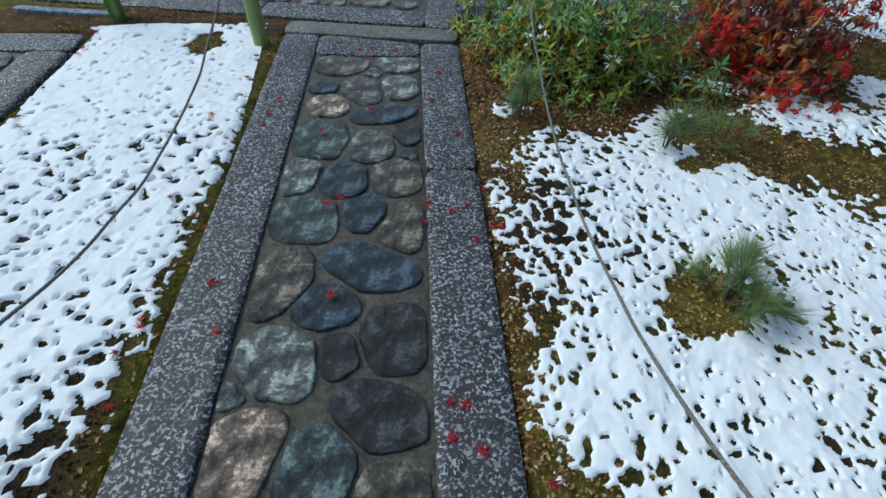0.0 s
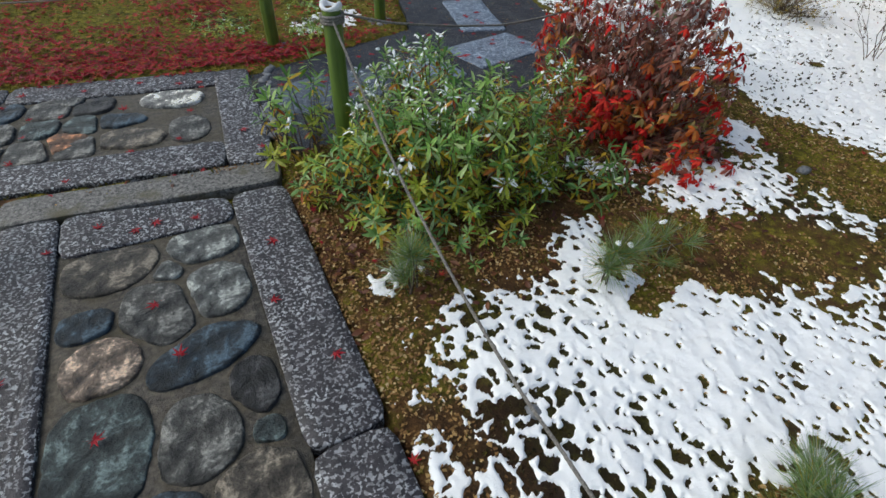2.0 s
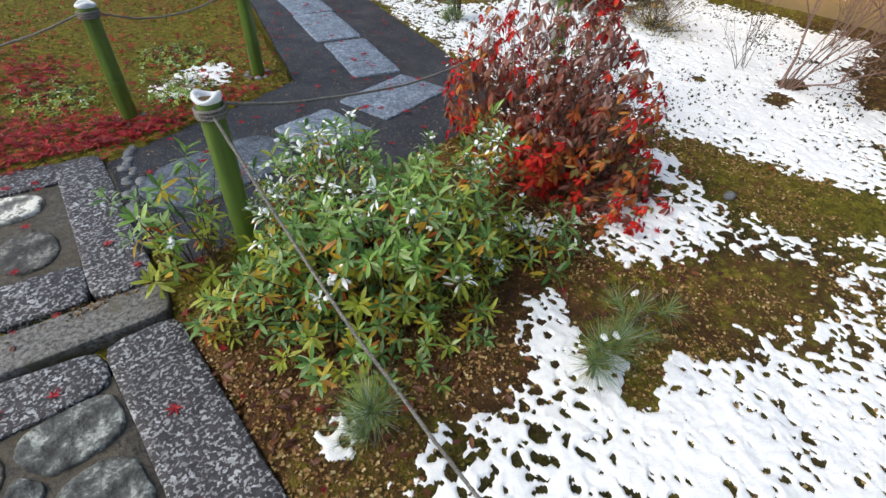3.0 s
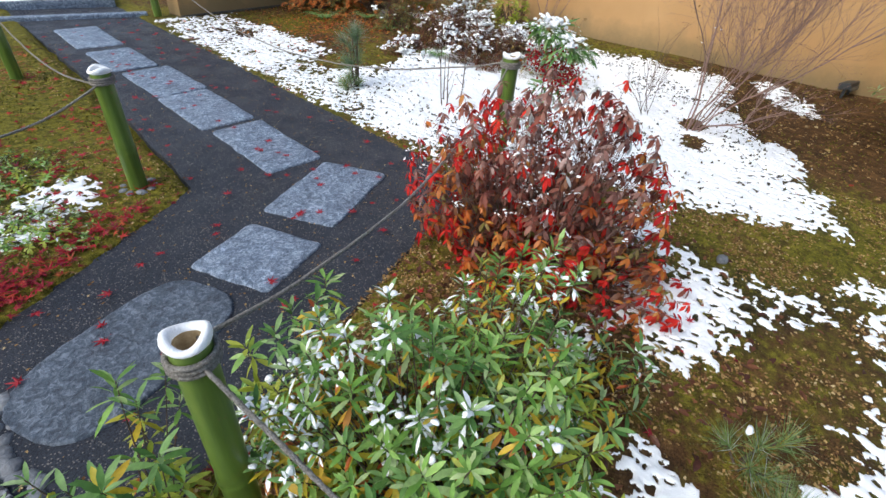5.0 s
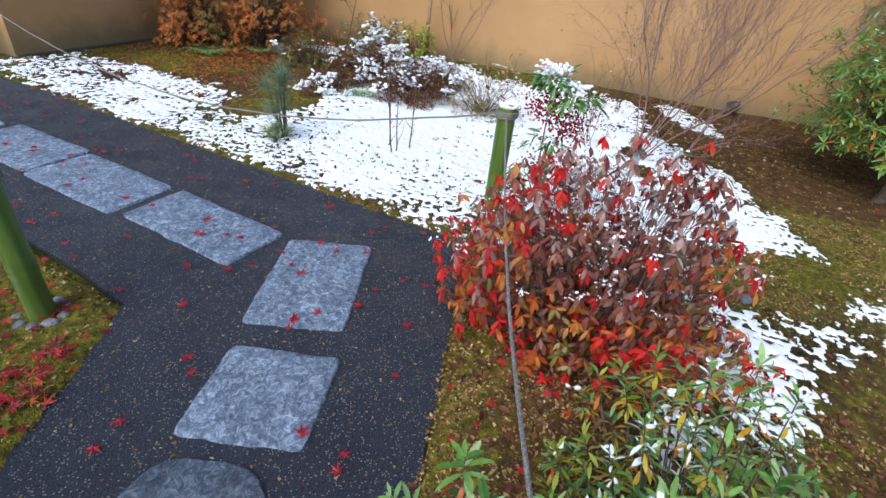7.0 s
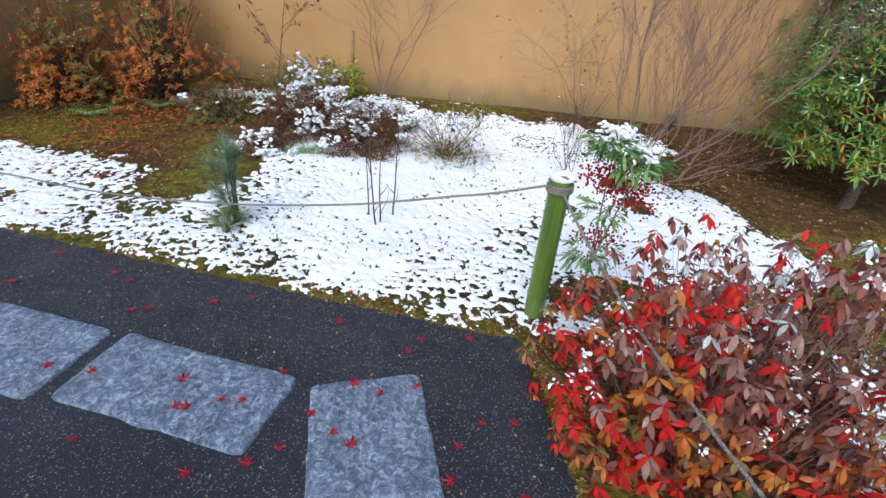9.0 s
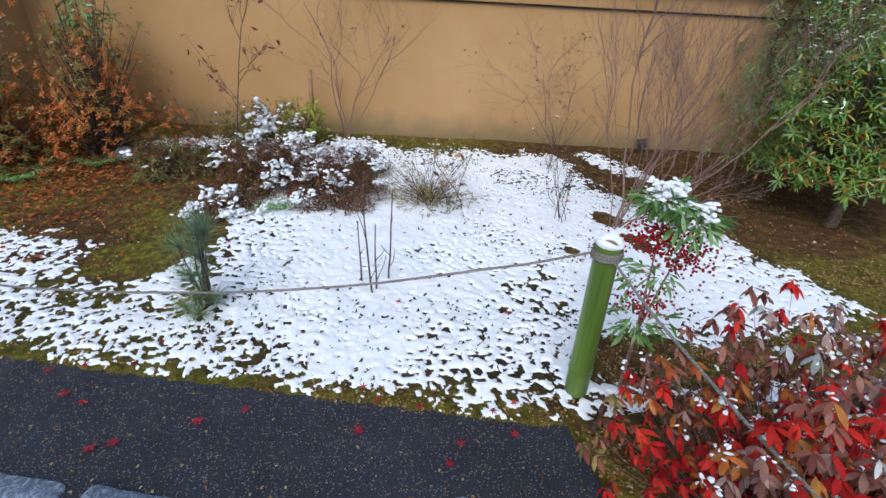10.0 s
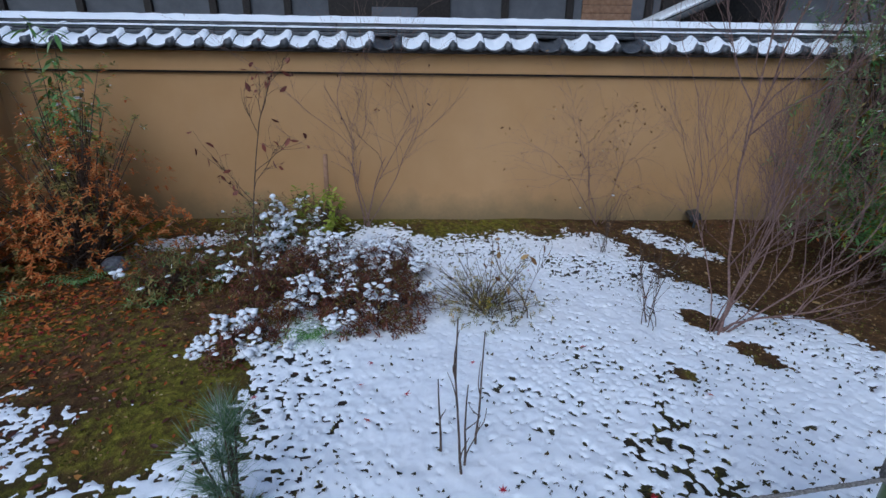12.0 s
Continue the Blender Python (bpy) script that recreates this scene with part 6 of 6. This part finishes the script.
# ---- house beyond the wall ----
def build_house():
    base = wall_at(0, 5.0)
    house = thing("house", "dark-timbered house with grey-white plaster panels beyond the wall", "house", (base.x, base.y, 0), turn=WALL_TURN)
    part("wall", box_bm(0.3, 22, 5.2, 0), HOUSE_WALL, house, "grey-white plaster", False, pose(0.4, 3, 0))
    for y in (-6.2, -4.9, -3.4, -0.7, 0.9, 2.2, 6.5, 7.3, 7.95, 9.2, 10.5, 12.0):
        part("post", box_bm(0.12, 0.14, 5.2, 0.006), WOOD_DARK, house, at=pose(0.22, y, 0))
    part("eave_beam", box_bm(0.2, 22, 0.22, 0.01), WOOD_DARK, house, "dark beam", at=pose(0.2, 3, 3.95))
    # solid dark block on the wall stands in for the bay's unlit depth
    part("window", box_bm(0.10, 2.4, 1.2, 0.005), WOOD_DARK, house, "dark block for the unlit depth of the open bay", at=pose(0.21, 4.5, 2.3))
    part("shutter", box_bm(0.06, 0.9, 0.34, 0.005), HOUSE_WALL, house, "pale panel in the bay", at=pose(0.14, 4.4, 2.55))
    for k in range(6):
        part("board", box_bm(0.04, 1.0, 0.145, 0.006), WOOD_PALE, house, at=pose(0.21, 0.15, 2.25 + 0.15 * k))
    # another solid dark block, painted in for an unlit void
    part("void", box_bm(0.10, 2.3, 2.4, 0.005), WOOD_DARK, house, "dark block for the unlit void in the house front", at=pose(0.20, -2.1, 1.2))
    part("roof", box_bm(3.2, 23, 0.14, 0.02), TILE, house, "tiled eaves", at=pose(0.2, 3, 5.2, 0, -14))
    gable = thing("lean_to_roof", "low tiled roof edge under snow behind the wall", "roof", (base.x, base.y, 0), turn=WALL_TURN)
    part("roof", box_bm(1.2, 2.6, 0.10, 0.02), TILE, gable, "", at=pose(-0.75, -1.5, 2.98, -24))
    part("roof_snow", box_bm(1.16, 2.56, 0.07, 0.03), SNOW, gable, "even snow on the roof", at=pose(-0.75, -1.46, 3.085, -24))
    for y in (-0.6, -2.4):
        part("post", box_bm(0.12, 0.12, 2.7, 0.006), WOOD_DARK, gable, at=pose(-0.75, y, 0))


build_house()


# ---- leaf fall and litter ----
def on_ground(x, y):
    return ground_height(x, y)


def scatter_poses(r, x, y, z, size, flat=0.25):
    n = len(x)
    a = r.uniform(0, 6.28, n)
    along = np.column_stack([np.cos(a), np.sin(a), r.normal(size=n) * flat])
    up = np.column_stack([r.normal(size=n) * flat, r.normal(size=n) * flat, np.ones(n)])
    return poses(np.column_stack([x, y, z]), along, up, size)


def build_maple_carpet():
    r = np.random.default_rng(101)
    n = 34000
    x, y = r.uniform(-3.2, 3.6, n), 4.6 + 4.4 * r.random(n) ** 1.7
    ok = (in_paths(x, y) < -0.01) & (side_of(x, y, MOSS_A, MOSS_B) < 0)
    dense = fbm(x, y, 0.8, 90) - 0.5 + 0.55 * np.exp(-((y - 5.15 + 0.22 * x) / 0.35) ** 2) - 0.04 * (y - 5) - 0.45 * np.clip((x - 0.9) / 0.5, 0, 1)
    ok &= r.random(n) < np.clip(0.55 + dense * 1.9, 0.10, 1) * np.where(in_paths(x, y) > -0.10, 0.2, 1)
    x, y = x[ok], y[ok]
    ob = new("maple_leaves", mesh_of("maple_leaves", *strew(*maple_shape(5), scatter_poses(r, x, y, on_ground(x, y) + r.uniform(0.008, 0.03, len(x)), r.uniform(0.06, 0.095, len(x)))), LEAF_FALLEN, False))
    tagged(ob, "carpet of fallen crimson maple leaves on the moss", "leaves", kind="stuff")
    n = 6000
    x, y = r.uniform(-2.2, 8.2, n), r.uniform(-0.5, 8.5, n)
    hug = np.exp(-np.abs(in_paths(x, y) + 0.06) / 0.05) + 0.9 * np.exp(-(((x - 2.6) / 0.5) ** 2 + ((y - 2.6) / 0.5) ** 2)) + 0.9 * np.exp(-(((x - 0.95) / 0.3) ** 2 + ((y - 2.5) / 0.4) ** 2)) + 0.9 * np.exp(-(((x - 6.6) / 0.7) ** 2 + ((y - 6.9) / 0.6) ** 2))
    hug = hug + 2.0 * np.exp(-(((x - 2.25) / 0.22) ** 2 + ((y - 3.28) / 0.18) ** 2))
    ok = (in_paths(x, y) < -0.01) & (r.random(n) < 0.015 + 0.55 * hug)
    x, y = x[ok], y[ok]
    z = on_ground(x, y) + np.maximum(snow_depth(x, y), 0) + 0.012
    ob = new("maple_leaves", mesh_of("maple_leaves", *strew(*MAPLE, scatter_poses(r, x, y, z, r.uniform(0.04, 0.07, len(x)))), LEAF_FALLEN, False))
    tagged(ob, "stray fallen red maple leaves along the path edges", "leaves", kind="stuff")


def build_bed_leaves():
    r = np.random.default_rng(105)
    for n, cx, cy, sx, sy, mat, label in ((2200, 6.75, 6.8, 0.75, 0.6, LEAF_ORANGE, "fallen orange azalea leaves under the bushes"), (1400, 6.5, 6.3, 0.8, 0.7, LEAF_RUSSET, "fallen russet leaves on the bed"),
                                          (1500, 2.55, 2.75, 0.45, 0.45, LEAF_RUSSET, "fallen russet leaves under the autumn shrub"), (900, 1.1, 2.7, 0.45, 0.3, LEAF_RUSSET, "fallen russet leaves under the evergreen shrub"),
                                          (700, 6.0, 1.2, 0.9, 0.6, LITTER, "fallen pale leaves on the dark moss")):
        x, y = cx + r.normal(size=n) * sx, cy + r.normal(size=n) * sy
        ok = (in_paths(x, y) < -0.01) & (snow_depth(x, y) < 0.002) & (x < 7.3 + 0.23 * y)
        x, y = x[ok], y[ok]
        ob = new("fallen_leaves", mesh_of("fallen_leaves", *strew(*LEAF_BROAD, scatter_poses(r, x, y, on_ground(x, y) + 0.008, r.uniform(0.03, 0.055, len(x)), 0.3)), mat, False))
        tagged(ob, label, "leaves", kind="stuff")


build_bed_leaves()


def build_stake():
    ob = part("wooden_stake", tube([(8.30, 4.76, 0.0), (8.31, 4.77, 0.5), (8.31, 4.76, 0.86)], (0.03, 0.028, 0.024), 10), WOOD_PALE, None, "weathered brown wooden stake against the plaster wall")
    tagged(ob, category="stake")


build_stake()


def build_litter():
    r = np.random.default_rng(102)
    quad = (np.array([(-0.35, 0, 0), (0.35, 0.1, 0.05), (0.25, 1, 0), (-0.2, 0.85, 0.08)], float), [[0, 1, 2, 3]])
    n = 330000
    x, y = np.where(r.random(n) < 0.62, r.uniform(0.35, 4.6, n), r.uniform(-2.2, 8.6, n)), r.uniform(-0.6, 8.8, n)
    keep = (in_paths(x, y) < -0.004) & (snow_depth(x, y) < 0.002) & (r.random(n) > snow_lay(x, y) + 0.45)
    patchy = fbm(x, y, 0.3, 95)
    hug = (p1_uv(x, y)[0] > 0.33) & (p1_uv(x, y)[0] < 0.62) & (y < 3.2)
    keep &= r.random(n) < np.clip((patchy - 0.30) * 3.4 + 0.8 * hug, 0.08, 1) * np.where(x > 4.6, 0.5, 1) * np.where((y > 4.7) & (x < 4), 0.25, 1)
    x, y = x[keep], y[keep]
    ob = new("litter", mesh_of("litter", *strew(*quad, scatter_poses(r, x, y, on_ground(x, y) + 0.004, r.uniform(0.006, 0.019, len(x)), 0.35)), LITTER, False))
    tagged(ob, "pale and brown scraps of dry leaf and husk on the soil", "litter", kind="stuff")
    n = 60000
    x, y = r.uniform(-2.2, 8.4, n), r.uniform(-0.6, 9.4, n)
    keep = (in_paths(x, y) < 0.0) & (snow_depth(x, y) < 0.0) & (r.random(n) < np.clip((fbm(x, y, 0.25, 97) - 0.35) * 3 + 0.4 * np.exp(in_paths(x, y) / 0.08), 0, 1))
    x, y = x[keep], y[keep]
    blade = (np.array([(-0.5, 0, 0), (0.5, 0, 0), (0, 0.1, 1), (0, 0.5, 0), (0, -0.5, 0), (0.1, 0, 0.9)], float), [[0, 1, 2], [3, 4, 5]])
    m = scatter_poses(r, x, y, on_ground(x, y) - 0.003, r.uniform(0.010, 0.022, len(x)), 0.3)
    ob = new("moss_tufts", mesh_of("moss_tufts", *strew(*blade, m), MOSS_TUFT, False))
    tagged(ob, "short tufts of olive moss", "moss", kind="stuff")
    n = 12000
    x, y = r.uniform(3.6, 7.6, n), r.uniform(1.6, 6.4, n)
    deep = snow_depth(x, y)
    keep = (in_paths(x, y) < -0.05) & (deep > 0.002) & (r.random(n) < np.clip((fbm(x, y, 0.45, 98) - 0.38) * 2.6, 0.04, 0.8) * (1 - 0.9 * np.exp(-((x - 5.0) / 0.9) ** 2 - ((y - 4.2) / 0.9) ** 2)))
    x, y = x[keep], y[keep]
    m = scatter_poses(r, x, y, on_ground(x, y) + deep[keep] - 0.004, r.uniform(0.012, 0.030, len(x)), 0.5)
    # dark tips also fill the pits, deepening the shade painted there
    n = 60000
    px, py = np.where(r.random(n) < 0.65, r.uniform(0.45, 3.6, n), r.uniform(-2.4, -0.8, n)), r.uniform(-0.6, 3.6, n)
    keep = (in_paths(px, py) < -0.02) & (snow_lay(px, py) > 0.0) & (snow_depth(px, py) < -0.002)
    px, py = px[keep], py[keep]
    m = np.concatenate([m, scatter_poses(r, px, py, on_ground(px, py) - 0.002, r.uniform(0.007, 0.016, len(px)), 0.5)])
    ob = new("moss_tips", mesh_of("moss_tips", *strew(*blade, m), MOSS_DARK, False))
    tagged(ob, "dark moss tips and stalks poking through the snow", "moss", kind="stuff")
    n = 5200
    x, y = r.uniform(0.8, 5.4, n), r.uniform(3.5, 9.5, n)
    keep = in_paths(x, y) > 0.02
    x, y = x[keep], y[keep]
    ob = new("litter", mesh_of("litter", *strew(*quad, scatter_poses(r, x, y, np.full(len(x), 0.004), r.uniform(0.005, 0.016, len(x)), 0.1)), LITTER, False))
    tagged(ob, "tiny dry scraps on the asphalt", "litter", kind="stuff")


def path_leaf_meshes():
    out = []
    for s in range(4):
        r = np.random.default_rng(s)
        v, f = MAPLE
        v = v + np.column_stack([np.zeros((len(v), 2)), r.normal(size=len(v)) * 0.02])
        out.append(mesh_of("fallen_leaf", v, f, LEAF_FALLEN, False))
    return out


def build_path_leaves():
    r = random.Random(33)
    meshes = path_leaf_meshes()

    def drop(x, y, z, size, label="fallen red maple leaf lying on the wet path"):
        ob = new("fallen_leaf", meshes[r.randrange(4)])
        ob.matrix_basis = pose(x, y, z, r.uniform(-8, 8), r.uniform(-8, 8), r.uniform(0, 360)) @ Matrix.Diagonal((size, size, size, 1))
        tagged(ob, label, "leaf", "fallen leaves on the paths")

    for u, v in ((-0.30, 2.70), (-0.24, 2.42), (-0.40, 1.62), (-0.34, 1.66), (-0.33, 1.08), (-0.50, 2.20)):
        p = P1 @ Vector((u, v, 0.030))
        drop(p.x, p.y, p.z + 0.002, 0.08)
    for u, v in ((0.13, 0.62), (0.18, 0.62), (0.12, 0.50), (0.20, 0.46), (0.12, 2.55), (0.18, 1.56), (0.26, 1.60), (0.27, 1.37), (0.06, 1.62), (0.05, 1.50), (-0.81, 1.15), (-0.72, 0.92), (-0.80, 2.55), (-0.84, 2.40), (-0.82, 2.28), (-0.70, 3.2), (-0.35, 3.22), (-0.28, 3.24), (-0.10, 3.2), (-0.5, 3.3), (0.2, 2.9), (0.26, 2.2)):
        p = P1 @ Vector((u, v, 0.022))
        drop(p.x + r.uniform(-0.01, 0.01), p.y, p.z, r.uniform(0.06, 0.09))
    for k in range(46):
        p = P2 @ Vector((r.uniform(-3.0, -0.02), r.uniform(0.02, 1.22), 0.030))
        drop(p.x, p.y, p.z, r.uniform(0.06, 0.09))
    placed = 0
    while placed < 130:
        x, y = r.uniform(0.9, 5.2), r.uniform(3.5, 9.3)
        if in_paths(np.array([x]), np.array([y]))[0] > 0.03:
            drop(x, y, 0.022, r.uniform(0.06, 0.09), "fallen red maple leaf on the asphalt and stepping stones")
            placed += 1


build_maple_carpet()
build_litter()
build_path_leaves()
build_cobbles(cob_path)
